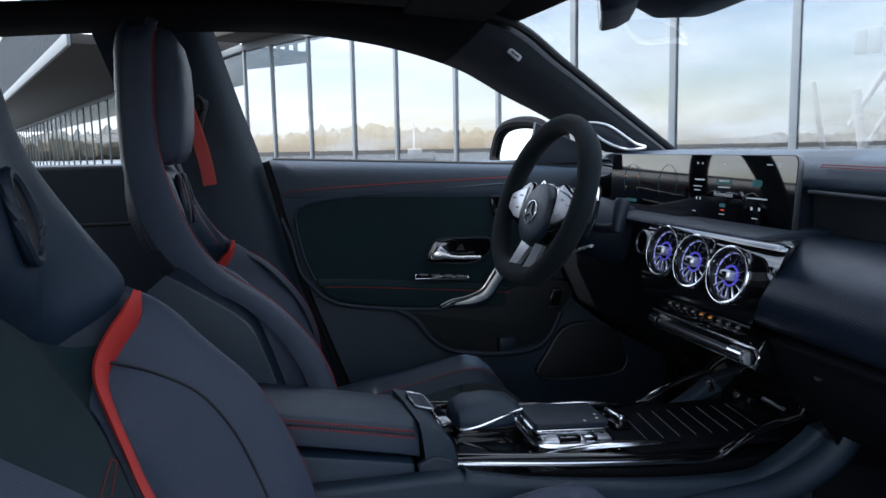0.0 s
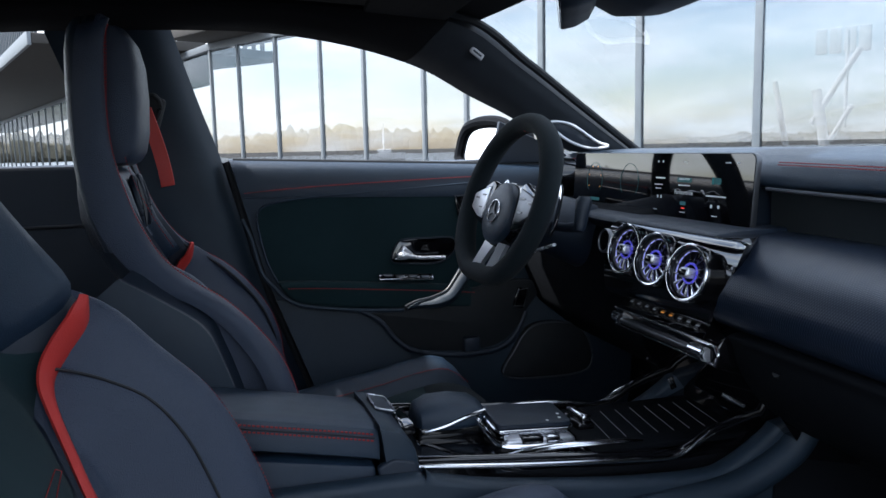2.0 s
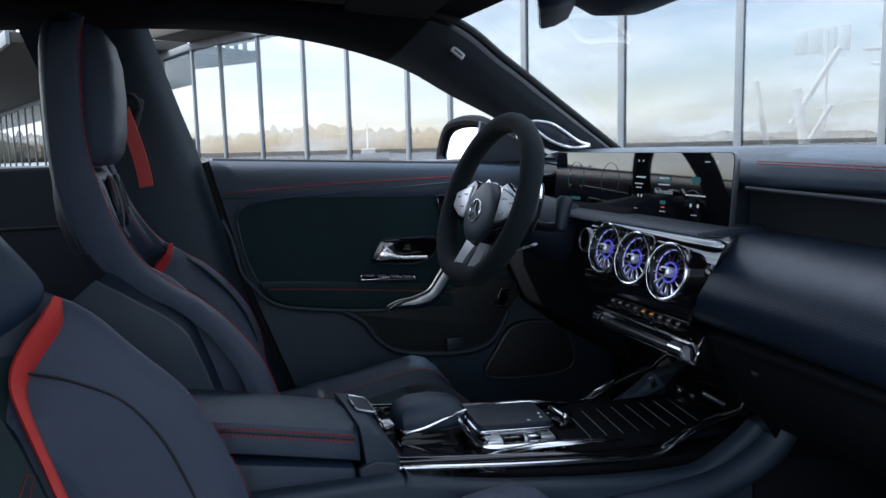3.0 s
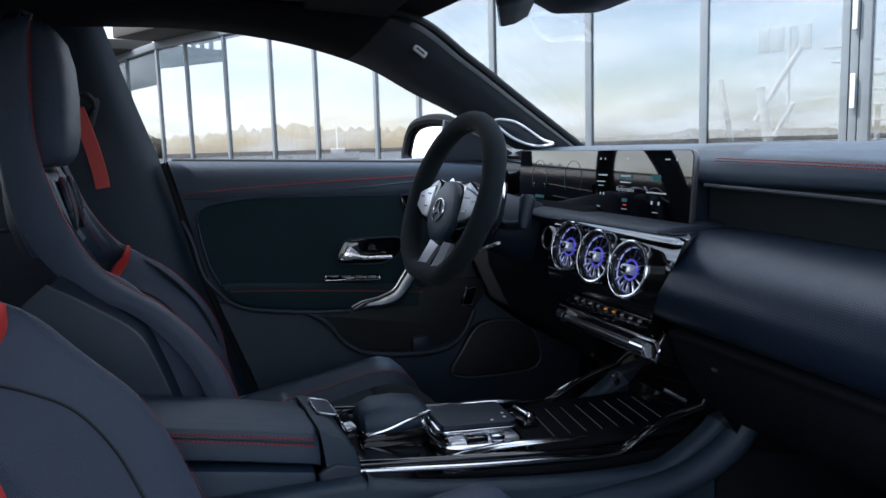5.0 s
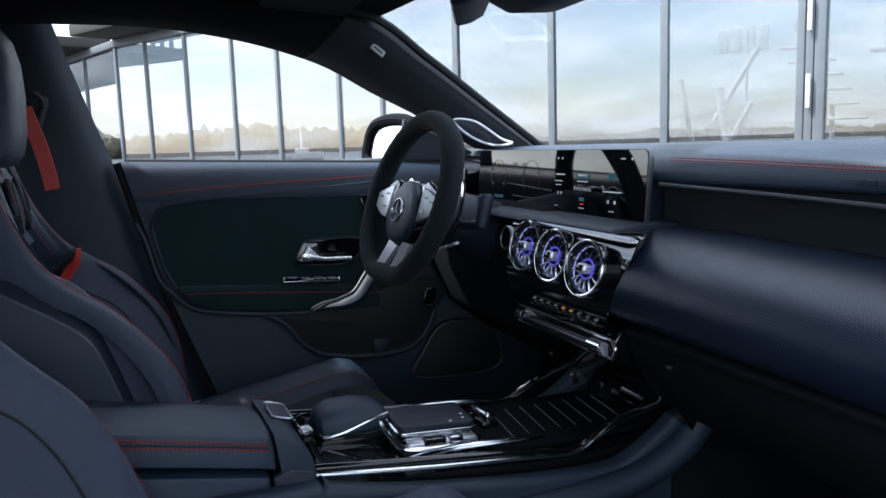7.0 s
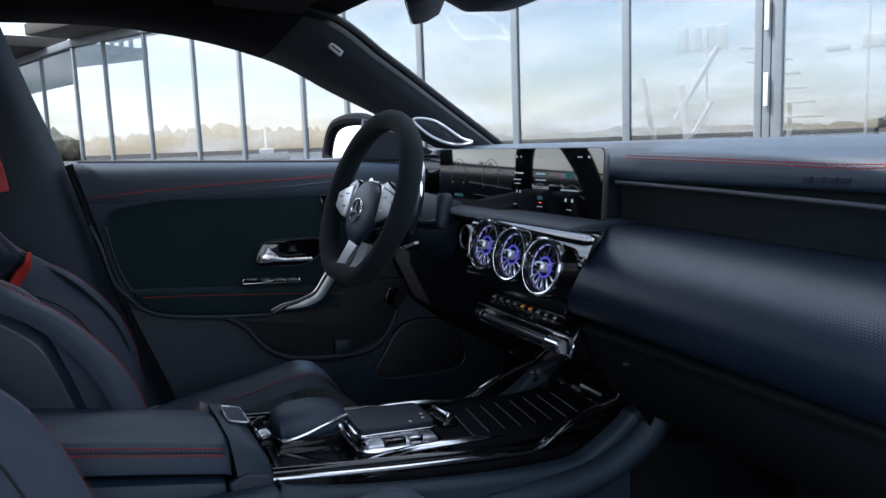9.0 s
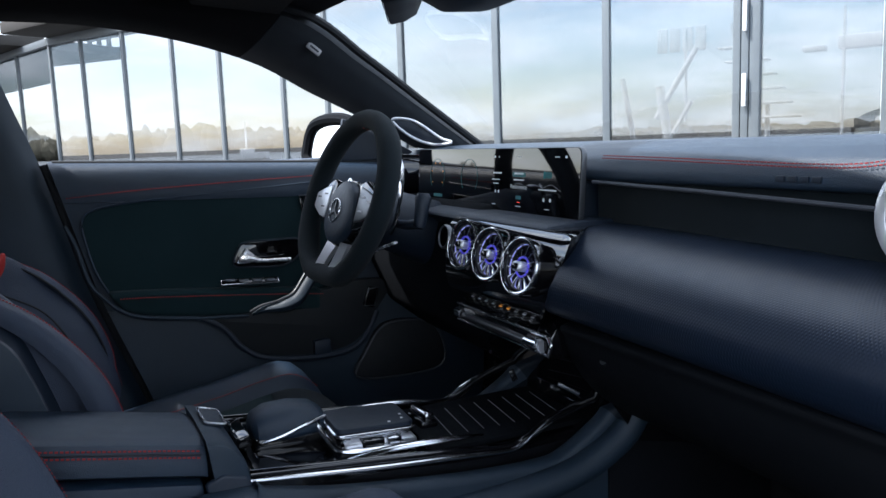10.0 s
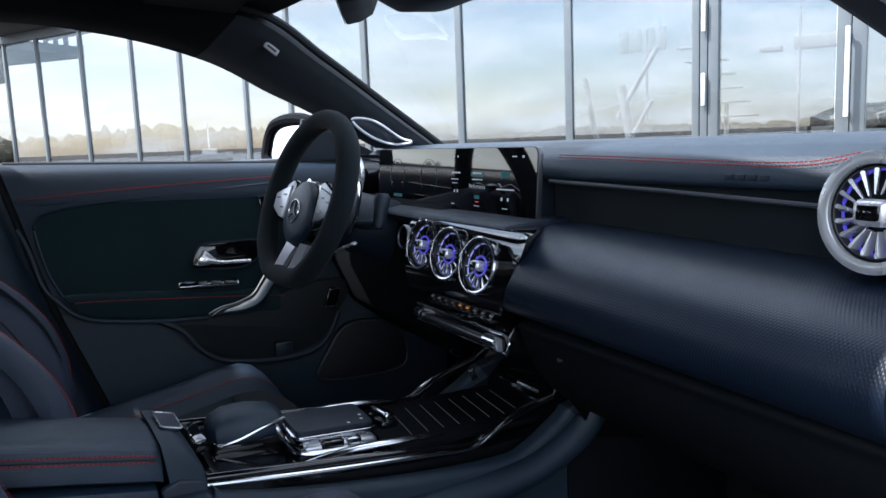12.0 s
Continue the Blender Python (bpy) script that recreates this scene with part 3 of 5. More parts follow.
part("memory_rim", sweep([Vector((-0.683, 0.525, 0.838)) + Vector((0, a, b)) for a, b in ((-0.03, 0.02), (0.03, 0.024), (0.022, -0.02), (-0.012, -0.024))], 0.0016, 6, True), GREY_SILVER, door)

# silver pull bracket
pull = smooth_path([(-0.650, 0.366, 0.606), (-0.642, 0.393, 0.616), (-0.635, 0.43, 0.620), (-0.634, 0.462, 0.632), (-0.640, 0.487, 0.662), (-0.655, 0.515, 0.695)], 6)
part("pull_bracket", sweep(pull, [0.004 + 0.016 * min(1, i / 14) for i in range(len(pull))], 12, flat=0.75), SOFT_PLASTIC, door, "dark grey pull bracket")
part("bracket_edge", sweep([p + Vector((0.006, -0.008, 0.006 + 0.010 * min(1, i / 14))) for i, p in enumerate(pull)][1:-4], 0.0028, 8), SATIN, door, "satin edge of the bracket")

# lower panel, pocket and loudspeaker
part("lower_panel", door_sheet(edge_y, lambda z: 0.95, [(0.28, -0.700), (0.36, -0.680), (0.46, -0.672), (0.55, -0.680), (0.64, -0.690)], 24, 14), SOFT_PLASTIC, door)
pk = smooth_path(as3([(0.262, 0.606), (0.305, 0.584), (0.345, 0.536), (0.392, 0.508), (0.486, 0.493), (0.577, 0.497), (0.627, 0.525), (0.668, 0.585), (0.70, 0.64), (0.60, 0.65), (0.42, 0.612)]), 5, True)
# no hollow here: a flat black panel paints the pocket's shade
part("door_pocket", prism([(p.x, p.y) for p in pk], "x", -0.70, -0.666, 0.003), RUBBER, door, "door pocket, its shaded hollow drawn as a flat black panel")
lip = smooth_path([(-0.664, 0.258, 0.609), (-0.660, 0.305, 0.580), (-0.652, 0.343, 0.532), (-0.645, 0.392, 0.504), (-0.643, 0.486, 0.490), (-0.645, 0.577, 0.493), (-0.652, 0.627, 0.520), (-0.660, 0.660, 0.575)], 8)
part("pocket_lip", sweep(lip, 0.0045, 10, flat=1.3), PLASTIC, door)
part("bottle_clip", moved(box(-0.01, 0.01, -0.02, 0.02, -0.025, 0.012, 0.005), pose(-0.655, 0.520, 0.515)), PLASTIC, door)
sp = smooth_path(as3([(0.600, 0.425), (0.626, 0.481), (0.676, 0.540), (0.770, 0.540), (0.82, 0.50), (0.82, 0.42), (0.69, 0.41)]), 5, True)
spk = part("door_speaker", prism([(p.x, p.y) for p in sp], "x", -0.70, -0.658, 0.004), RUBBER, door, "black door loudspeaker grille")
part("speaker_rim", sweep([(-0.655, p.x, p.y) for p in sp], 0.0026, 6, True), SATIN, spk)
part("tailgate_switch", moved(box(-0.005, 0.005, -0.014, 0.014, -0.024, 0.024, 0.004), pose(-0.664, 0.647, 0.610, -20)), PIANO, door)
part("switch_rim", sweep([Vector((-0.657, 0.647, 0.610)) + Vector((0, a, b)) for a, b in ((-0.006, 0.020), (0.017, 0.022), (0.006, -0.020), (-0.018, -0.018))], 0.0018, 6, True), SCUFF, door)

# tweeter corner on the pillar foot
tw = thing("tweeter", "black corner loudspeaker in a silver ring", "loudspeaker")
ring = [p + Vector((0.062, -0.029, 0.007)) for p in smooth_path([(-0.668, 0.728, 1.012), (-0.655, 0.775, 1.008), (-0.625, 0.825, 0.968), (-0.607, 0.845, 0.957), (-0.635, 0.81, 0.954), (-0.658, 0.765, 0.975)], 6, True)]
part("rim", sweep([p + Vector((0.007, -0.003, 0.001)) for p in ring], 0.0034, 8, True), SATIN_SILVER, tw)
bmw = bmesh.new()
mid = sum(ring, Vector()) / len(ring)
c0 = bmw.verts.new(mid + Vector((-0.003, 0, 0)))
loop = [bmw.verts.new(p) for p in ring]
for i in range(len(loop)):
    bmw.faces.new((loop[i], loop[(i + 1) % len(loop)], c0))
solid(bmw, 0.006)
part("grille", bmw, PLASTIC, tw)

# outside mirror
wing = thing("wing_mirror", "black outside mirror with bright glass", "wing mirror")
mm = pose(-0.97, 0.680, 0.972, -9, 0, 14)
hs = smooth_path(as3([(-0.12, -0.055), (-0.14, 0.0), (-0.11, 0.056), (-0.01, 0.072), (0.10, 0.055), (0.12, -0.01), (0.08, -0.060)]), 5, True)
rings = []
for k, y in ((0.93, -0.01), (1.0, 0.0), (1.02, 0.03), (0.9, 0.07), (0.6, 0.10), (0.2, 0.112)):
    rings.append([mm @ Vector((p.x * k, y, p.y * k)) for p in hs])
part("housing", loft(rings), MATT_SHADE_BLACK, wing)
part("glass", moved(prism([(p.x * 0.76 + 0.012, p.y * 0.72 - 0.006) for p in hs], "y", -0.0165, -0.009), mm), MIRROR, wing)
part("rim", sweep([mm @ Vector((p.x * 0.93, -0.014, p.y * 0.92)) for p in hs], 0.0145, 8, True, up=(0, 1, 0)), MATT_SHADE_BLACK, wing)
part("arm", sweep([(-0.87, 0.70, 0.945), (-0.76, 0.73, 0.945)], [0.03, 0.035], 10, flat=0.6), BODY_PAINT, wing)
sail = part("sail_panel", prism([(0.60, 0.93), (0.62, 1.03), (0.78, 0.955), (0.82, 0.93)], "x", -0.735, -0.72, 0.003), PLASTIC, door)

for side in (1, -1):
    edge_line = [Vector((p.x * side, p.y, p.z)) + Vector((0.004 * side, 0.0, 0.0)) for p in ROOF_EDGE[30:]]
    tagged(part("windscreen_seal", sweep(edge_line, 0.009, 8), RUBBER), "black border of the windscreen", "seal", kind="structure")

# airbag plate on the windscreen pillar
plate = thing("airbag_plate", "small pale airbag plate on the windscreen pillar", "label plate")
pm = Matrix.Translation((-0.545, 0.509, 1.166)) @ pose(0, 0, 0, 0, 8, 96) @ pose(0, 0, 0, 0, 28, 0)
part("plate", moved(box(-0.017, 0.017, -0.003, 0.003, -0.0075, 0.0075, 0.003, 3), pm), GREY_PRINT, plate)
part("plate_mark", moved(box(-0.011, 0.011, -0.0036, 0.0036, -0.002, 0.002), pm), PLASTIC, plate)


# ---- dashboard ----
dash = thing("dashboard", "black leather dashboard with red seams and patterned lower pad", "dashboard")
pad = [(1.08, 0.90), (1.05, 0.952), (0.93, 0.958), (0.84, 0.956), (0.79, 0.948), (0.765, 0.935), (0.754, 0.918), (0.752, 0.902), (0.80, 0.895), (1.0, 0.88)]
part("upper_pad", prism([(a, b) for a, b in pad], "x", -0.705, 0.705, 0.006, 3), LEATHER_SMOOTH, dash)
for dz in (0.0, 0.0036):
    line = smooth_path([(x, 0.7600 - (0.935 - z - dz) * 0.65, z + dz) for x, z in ((0.09, 0.9345), (0.22, 0.932), (0.36, 0.9285), (0.47, 0.926), (0.53, 0.928), (0.575, 0.936))], 12)
    part("stitching", stitches(line, size=0.0009), THREAD, dash, "red double seam")
part("stitching", stitches([(x, 0.768, 0.9385) for x in np.linspace(-0.70, -0.52, 20)], size=0.0009), THREAD, dash, "red double seam")
part("trim_strip", sweep([(0.08, 0.750, 0.899), (0.30, 0.752, 0.894), (0.56, 0.752, 0.886)], 0.0028, 8), SCUFF, dash, "thin satin strip")
part("suede_band", box(0.06, 0.70, 0.772, 0.80, 0.80, 0.91, 0.004), SUEDE_DARK, dash)
part("core", box(-0.70, 0.70, 0.79, 1.05, 0.55, 0.90), MATT_SHADE_BLACK, dash)
low = smooth_path(as3([(0.80, 0.838), (0.74, 0.836), (0.68, 0.826), (0.635, 0.804), (0.614, 0.772), (0.618, 0.742), (0.638, 0.720), (0.70, 0.700), (0.80, 0.70)]), 5)
rings = []
for x, y_min in ((0.086, 0.735), (0.115, 0.70), (0.150, 0.668), (0.180, 0.642), (0.196, 0.628), (0.204, 0.620), (0.210, 0.612), (0.215, 0.60), (0.222, 0.60), (0.235, 0.60), (0.30, 0.60), (0.40, 0.60), (0.60, 0.60), (0.705, 0.60)):
    sink = 0.010 * max(0, (x - 0.2) / 0.5)
    rings.append([Vector((x - (0.835 - min(0.835, p.y)) * 0.62 * min(1, max(0, (x - 0.05) / 0.15)) * (1 - min(1, max(0, (x - 0.22) / 0.18))), max(p.x, y_min), p.y - sink)) for p in low])
part("lower_pad", loft(rings), WEAVE, dash, "black patterned lower pad")
glove = smooth_path(as3([(0.80, 0.714), (0.645, 0.712), (0.640, 0.69), (0.655, 0.65), (0.69, 0.605), (0.75, 0.56), (0.85, 0.52), (0.95, 0.52)]), 5)
gb = part("glovebox", prism([(p.x, p.y) for p in glove], "x", 0.16, 0.70, 0.003), MATT_SHADE_BLACK, dash)
part("latch", moved(box(-0.045, 0.045, -0.006, 0.006, -0.008, 0.008, 0.004), pose(0.30, 0.668, 0.650, -38, 0, 0)), RUBBER, gb)
part("latch_pin", moved(sweep([(0, -0.008, 0), (0, 0.004, 0)], 0.008, 12), pose(0.245, 0.652, 0.675, -30)), RUBBER, gb)
part("column_panel", prism([(0.80, 0.86), (0.70, 0.85), (0.665, 0.80), (0.66, 0.70), (0.70, 0.60), (0.80, 0.52)], "x", -0.70, -0.175, 0.015, 3), MATT_SHADE_BLACK, dash)
part("binnacle_shelf", prism([(0.80, 0.8435), (0.70, 0.8435), (0.656, 0.840), (0.647, 0.831), (0.68, 0.81), (0.80, 0.81)], "x", -0.70, 0.10, 0.006), PLASTIC, dash)

for i in range(4):
    part("embossed_mark", moved(box(-0.006, 0.006, -0.0015, 0.0015, -0.0035, 0.0035, 0.001), pose(0.425 + 0.016 * i, 0.7525, 0.913, -4)), PLASTIC, dash)

# gloss vent panel and centre stack
stack = smooth_path(as3([(0.74, 0.836), (0.67, 0.836), (0.644, 0.832), (0.630, 0.812), (0.624, 0.77), (0.624, 0.73), (0.64, 0.705), (0.72, 0.69)]), 4)
def stack_x(x, z):
    """The stack's right end slants in towards its foot."""
    f = min(1, max(0, (x - 0.05) / 0.15)) * (1 - min(1, max(0, (x - 0.22) / 0.18)))
    return x - (0.835 - z) * 0.62 * f


part("vent_panel", loft([[Vector((stack_x(x, p.y), min(p.x, y_max), p.y)) for p in stack] for x, y_max in ((-0.185, 0.74), (-0.18, 0.742), (0.0, 0.742), (0.085, 0.742), (0.12, 0.708), (0.155, 0.675), (0.185, 0.648), (0.198, 0.634), (0.203, 0.625))]),
     PIANO, dash, "gloss black vent panel")
part("stack_core", prism([(0.80, 0.72), (0.672, 0.70), (0.70, 0.60), (0.76, 0.52), (0.85, 0.50)], "x", -0.175, 0.175), PIANO, dash)


def round_vent(name, r, m, label, group, wide=False):
    v = thing(name, label, "air vent", group)
    inner = 0.80 if wide else 0.85
    part("ring", moved(disc_ring(r, r * inner, 0.006), m), BRUSHED if wide else CHROME, v, "chrome outer ring")
    part("inner_ring", moved(disc_ring(r * (inner - 0.035), r * (inner - 0.07), 0.008), m @ pose(0, 0.006, 0)), GREY_SILVER, v)
    bowl = [[Vector((q * r * math.cos(a), y, q * r * math.sin(a))) for q, y in ((inner, 0.006), (0.7, 0.022), (0.4, 0.034), (0.05, 0.036))] for a in (2 * math.pi * i / 32 for i in range(33))]
    part("bowl", moved(loft(bowl, closed=False), m), RUBBER, v)
    count, w = (18, 0.040) if wide else (13, 0.017)
    for i in range(count):
        a = 2 * math.pi * (i + 0.5) / count
        blade = prism([(0.30 * r, -0.012 * r), (0.30 * r, 0.012 * r), ((inner - 0.08) * r, w * r), ((inner - 0.06) * r, 0.0), ((inner - 0.08) * r, -w * r)], "y", 0.007, 0.016, 0.004 * r, 1)
        part("vane", moved(blade, m @ pose(0, 0, 0, 0, -math.degrees(a), 0) @ pose(0, 0, 0, 22)), BRUSHED if wide else CHROME, v)
    # the small vents' outer pale ring glows in place of reflections on the bowl's rim
    for q, y, g in ((0.72, 0.017, 0.035),) if wide else ((0.33, 0.008, 0.040), (0.79, 0.012, 0.034)):
        halo = sweep([m @ Vector((q * r * math.cos(t), y, q * r * math.sin(t))) for t in (2 * math.pi * i / 32 for i in range(32))], r * g, 6, True)
        part("light_ring", halo, VIOLET_GLOW if wide or q < 0.5 else PALE_GLOW, v, "violet glowing ring")
    k = 1.25 if wide else 1.0
    part("hub", moved(box(-0.25 * r * k, 0.25 * r * k, -0.006, 0.02, -0.18 * r * k, 0.18 * r * k, 0.13 * r, 4), m), BRUSHED, v)
    part("hub_cap", moved(box(-0.17 * r * k, 0.17 * r * k, -0.0075, 0.004, -0.11 * r * k, 0.11 * r * k, 0.06 * r, 2), m), PIANO, v)
    part("barrel", moved(disc_ring(r * 0.97, r * 0.93, 0.05), m @ pose(0, 0.005, 0)), PIANO, v)
    return v


for x, y, z in ((-0.087, 0.606, 0.799), (0.005, 0.604, 0.794), (0.104, 0.601, 0.788)):
    round_vent("air_vent", 0.0425, pose(x, y, z, -14, 0, 7), "round turbine air vent with chrome ring and violet light", "round air vents")
round_vent("air_vent", 0.055, pose(0.629, 0.704, 0.889, -4, 0, 0), "large round air vent at the dashboard's end", "round air vents", True)
round_vent("air_vent", 0.050, pose(-0.615, 0.700, 0.895, -4, 0, 0), "large round air vent at the dashboard's end", "round air vents", True)
knob = thing("start_button", "round black start button with silver rim", "button")
part("rim", moved(disc_ring(0.021, 0.017, 0.008), pose(-0.152, 0.604, 0.806, -10)), GREY_SILVER, knob)
part("cap", moved(sweep([(0, 0.002, 0), (0, 0.02, 0)], 0.017, 24), pose(-0.152, 0.604, 0.806, -10)), PIANO, knob)

# climate bar
clim = thing("climate_bar", "chrome framed bar of climate switches", "control panel")
part("body", prism([(0.700, 0.71), (0.640, 0.705), (0.622, 0.688), (0.622, 0.664), (0.640, 0.655), (0.70, 0.66)], "x", -0.142, 0.150, 0.005, 2), PIANO, clim)
for z in (0.662, 0.690):
    part("rail", sweep([(-0.14, 0.6225, z), (0.148, 0.6225, z)], 0.0024, 8), CHROME, clim)
part("end_cap", sweep(smooth_path([(0.148, 0.622, 0.690), (0.153, 0.623, 0.677), (0.148, 0.622, 0.661)], 6), 0.0028, 8), CHROME, clim)
part("roller", sweep([(0.095, 0.620, 0.674), (0.128, 0.620, 0.674)], 0.010, 16), CHROME, clim)
part("roller_end", sweep([(0.128, 0.620, 0.674), (0.136, 0.620, 0.674)], [0.0105, 0.009], 16), SILVER, clim)
part("roller", sweep([(-0.135, 0.620, 0.676), (-0.115, 0.620, 0.676)], 0.009, 16), CHROME, clim)
part("long_key", sweep([(-0.11, 0.6205, 0.673), (0.09, 0.6205, 0.673)], 0.0062, 10), GREY_SILVER, clim)
for i in range(9):
    x = -0.105 + 0.024 * i
    part("key", moved(box(-0.009, 0.009, -0.003, 0.003, -0.005, 0.005, 0.002), pose(x, 0.636, 0.703, -55)), PIANO, clim)
    part("key_mark", moved(box(-0.004, 0.004, -0.0036, -0.0028, -0.0014, 0.0014), pose(x, 0.636, 0.703, -55)), UI_ORANGE if i in (4, 5) else GREY_PRINT, clim)


# ---- display ----
disp = thing("display_screen", "wide black twin display in a thin silver frame, switched on", "screen")
DM = pose(-0.218, 0.7285, 0.894, -4.2)
W, H = 0.608, 0.117


def rounded(w, h, r, k=5):
    pts = []
    for cx, cz, a0 in ((w / 2 - r, h / 2 - r, 0), (-w / 2 + r, h / 2 - r, 90), (-w / 2 + r, -h / 2 + r, 180), (w / 2 - r, -h / 2 + r, 270)):
        for i in range(k + 1):
            a = radians(a0 + 90 * i / k)
            pts.append((cx + r * math.cos(a), cz + r * math.sin(a)))
    return pts


part("frame", moved(prism(rounded(W, H, 0.012), "y", -0.0055, 0.004, 0.001), DM), GREY_SILVER, disp, "thin satin silver frame")
part("glass", moved(prism(rounded(W - 0.003, H - 0.003, 0.011), "y", -0.0062, 0.0), DM), SCREEN, disp)
part("foot", prism([(0.74, 0.90), (0.80, 0.90), (0.80, 0.83), (0.735, 0.84)], "x", -0.45, 0.05, 0.004), PLASTIC, disp)


def ui(name, x, z, w, h, mat):
    """A lit patch on the display, x from its middle and z from its middle."""
    return part(name, moved(prism(rounded(w * 0.85, h * 0.62, min(w, h) * 0.2, 2), "y", -0.0066, -0.0063), DM @ Matrix.Translation((x, 0, z))), mat, disp, smooth=False)


def ui_text(words, x, z, size):
    cu = bpy.data.curves.new("caption", "FONT")
    cu.body, cu.size, cu.align_x, cu.align_y = words, size, "CENTER", "CENTER"
    ob = new("caption", cu)
    dg = bpy.context.evaluated_depsgraph_get()
    me = bpy.data.meshes.new_from_object(ob.evaluated_get(dg))
    bpy.data.objects.remove(ob)
    me.transform(DM @ Matrix.Translation((x, -0.0067, z)) @ pose(0, 0, 0, 90))
    me.materials.clear()
    me.materials.append(UI_WHITE)
    cap = new("caption", me)
    cap.parent = disp


ui_text("Performance", 0.125, -0.008, 0.0105)
for x, z, w, h in ((0.045, 0.003, 0.032, 0.0025), (0.045, -0.004, 0.022, 0.002), (0.125, 0.004, 0.040, 0.003), (0.215, -0.010, 0.062, 0.0032), (0.045, -0.018, 0.004, 0.008), (0.056, -0.018, 0.004, 0.008),
                   (0.205, -0.026, 0.006, 0.009), (0.224, -0.026, 0.006, 0.009), (0.215, -0.041, 0.018, 0.002), (0.125, -0.041, 0.02, 0.002), (0.04, -0.041, 0.014, 0.002),
                   (0.04, 0.043, 0.005, 0.006), (0.055, 0.043, 0.004, 0.006), (0.24, 0.043, 0.016, 0.003), (0.265, 0.043, 0.007, 0.006), (0.05, 0.0145, 0.036, 0.004), (0.125, 0.0145, 0.036, 0.005), (0.125, 0.043, 0.014, 0.002)):
    ui("screen_mark", x, z, w, h, UI_WHITE)
for x, z, w, h in ((0.125, 0.013, 0.05, 0.012), (0.215, 0.014, 0.026, 0.016), (-0.20, -0.036, 0.05, 0.010), (0.125, -0.026, 0.02, 0.010)):
    ui("screen_patch", x, z, w, h, UI_DIM)
ui("screen_patch", 0.205, 0.014, 0.006, 0.018, UI_TEAL)
ui("screen_mark", 0.126, -0.034, 0.012, 0.0018, UI_RED)
for cx in (-0.205, -0.06):
    arc = [DM @ Vector((cx + 0.034 * math.cos(t), -0.0066, 0.004 + 0.034 * math.sin(t))) for t in (radians(-40 + 260 * i / 24) for i in range(25))]
    part("dial_arc", sweep(arc, 0.0004, 4), UI_DIM, disp)
for i in range(6):
    a = radians(-30 + 48 * i)
    ui("dial_mark", -0.205 + 0.028 * math.cos(a), 0.004 + 0.028 * math.sin(a), 0.003, 0.004, UI_ORANGE)


# ---- steering wheel ----
wheel = thing("steering_wheel", "flat-bottomed suede steering wheel with silver spokes", "steering wheel")
WM = pose(-0.37, 0.505, 0.865, 0, 0, 5) @ pose(0, 0, 0, -20.4)
R = 0.159


def rim_point(a):
    """The rim's middle line, flattened below."""
    x, z = R * math.cos(a), R * math.sin(a)
    flat = -0.146
    if z < flat:
        z = flat - (flat - z) * 0.25
    return Vector((x, 0, z))


RIM = [WM @ rim_point(2 * math.pi * i / 72) for i in range(72)]
axis = WM.to_3x3() @ Vector((0, 1, 0))
part("rim", sweep(RIM, [0.0190 + 0.0018 * math.exp(-((math.degrees(2 * math.pi * i / 72) % 180 - 38) / 14) ** 2) for i in range(72)], 14, True, flat=1.12, up=axis), SUEDE_DARK, wheel, "black suede rim")
part("centre_mark", moved(disc_ring(0.0190, 0.0165, 0.006, 24), WM @ pose(0, 0, R, 0, 0, 90) @ pose(0, 0, 0)), RED, wheel, "red mark")
part("rim_seam", stitches([WM @ (rim_point(t) * 0.905 + Vector((0, 0.006, 0))) for t in np.linspace(0.2, math.pi - 0.2, 80)], size=0.0007), THREAD, wheel)
HZ = -0.026
hub = []
for k, y in ((0.80, 0.034), (0.97, 0.026), (1.0, 0.0), (0.965, -0.008), (0.86, -0.0125), (0.45, -0.015), (0.10, -0.0155)):
    hub.append([WM @ Vector((0.060 * k * math.cos(t), y, 0.062 * k * math.sin(t) + HZ)) for t in (2 * math.pi * i / 40 for i in range(40))])
part("airbag_cover", loft(hub), LEATHER_SMOOTH, wheel, "black leather airbag cover")
part("hub_ring", moved(disc_ring(0.0655, 0.061, 0.014, 40), WM @ pose(0, 0.004, HZ)), PIANO, wheel)
badge = part("badge", moved(disc_ring(0.024, 0.0215, 0.004, 32), WM @ pose(0, -0.0185, HZ)), CHROME, wheel)
for i in range(3):
    part("badge_arm", moved(prism([(-0.0032, 0.0), (0.0, 0.022), (0.0032, 0.0)], "y", -0.0185, -0.014), WM @ pose(0, 0, HZ, 0, 120 * i, 0)), GREY_SILVER, badge)
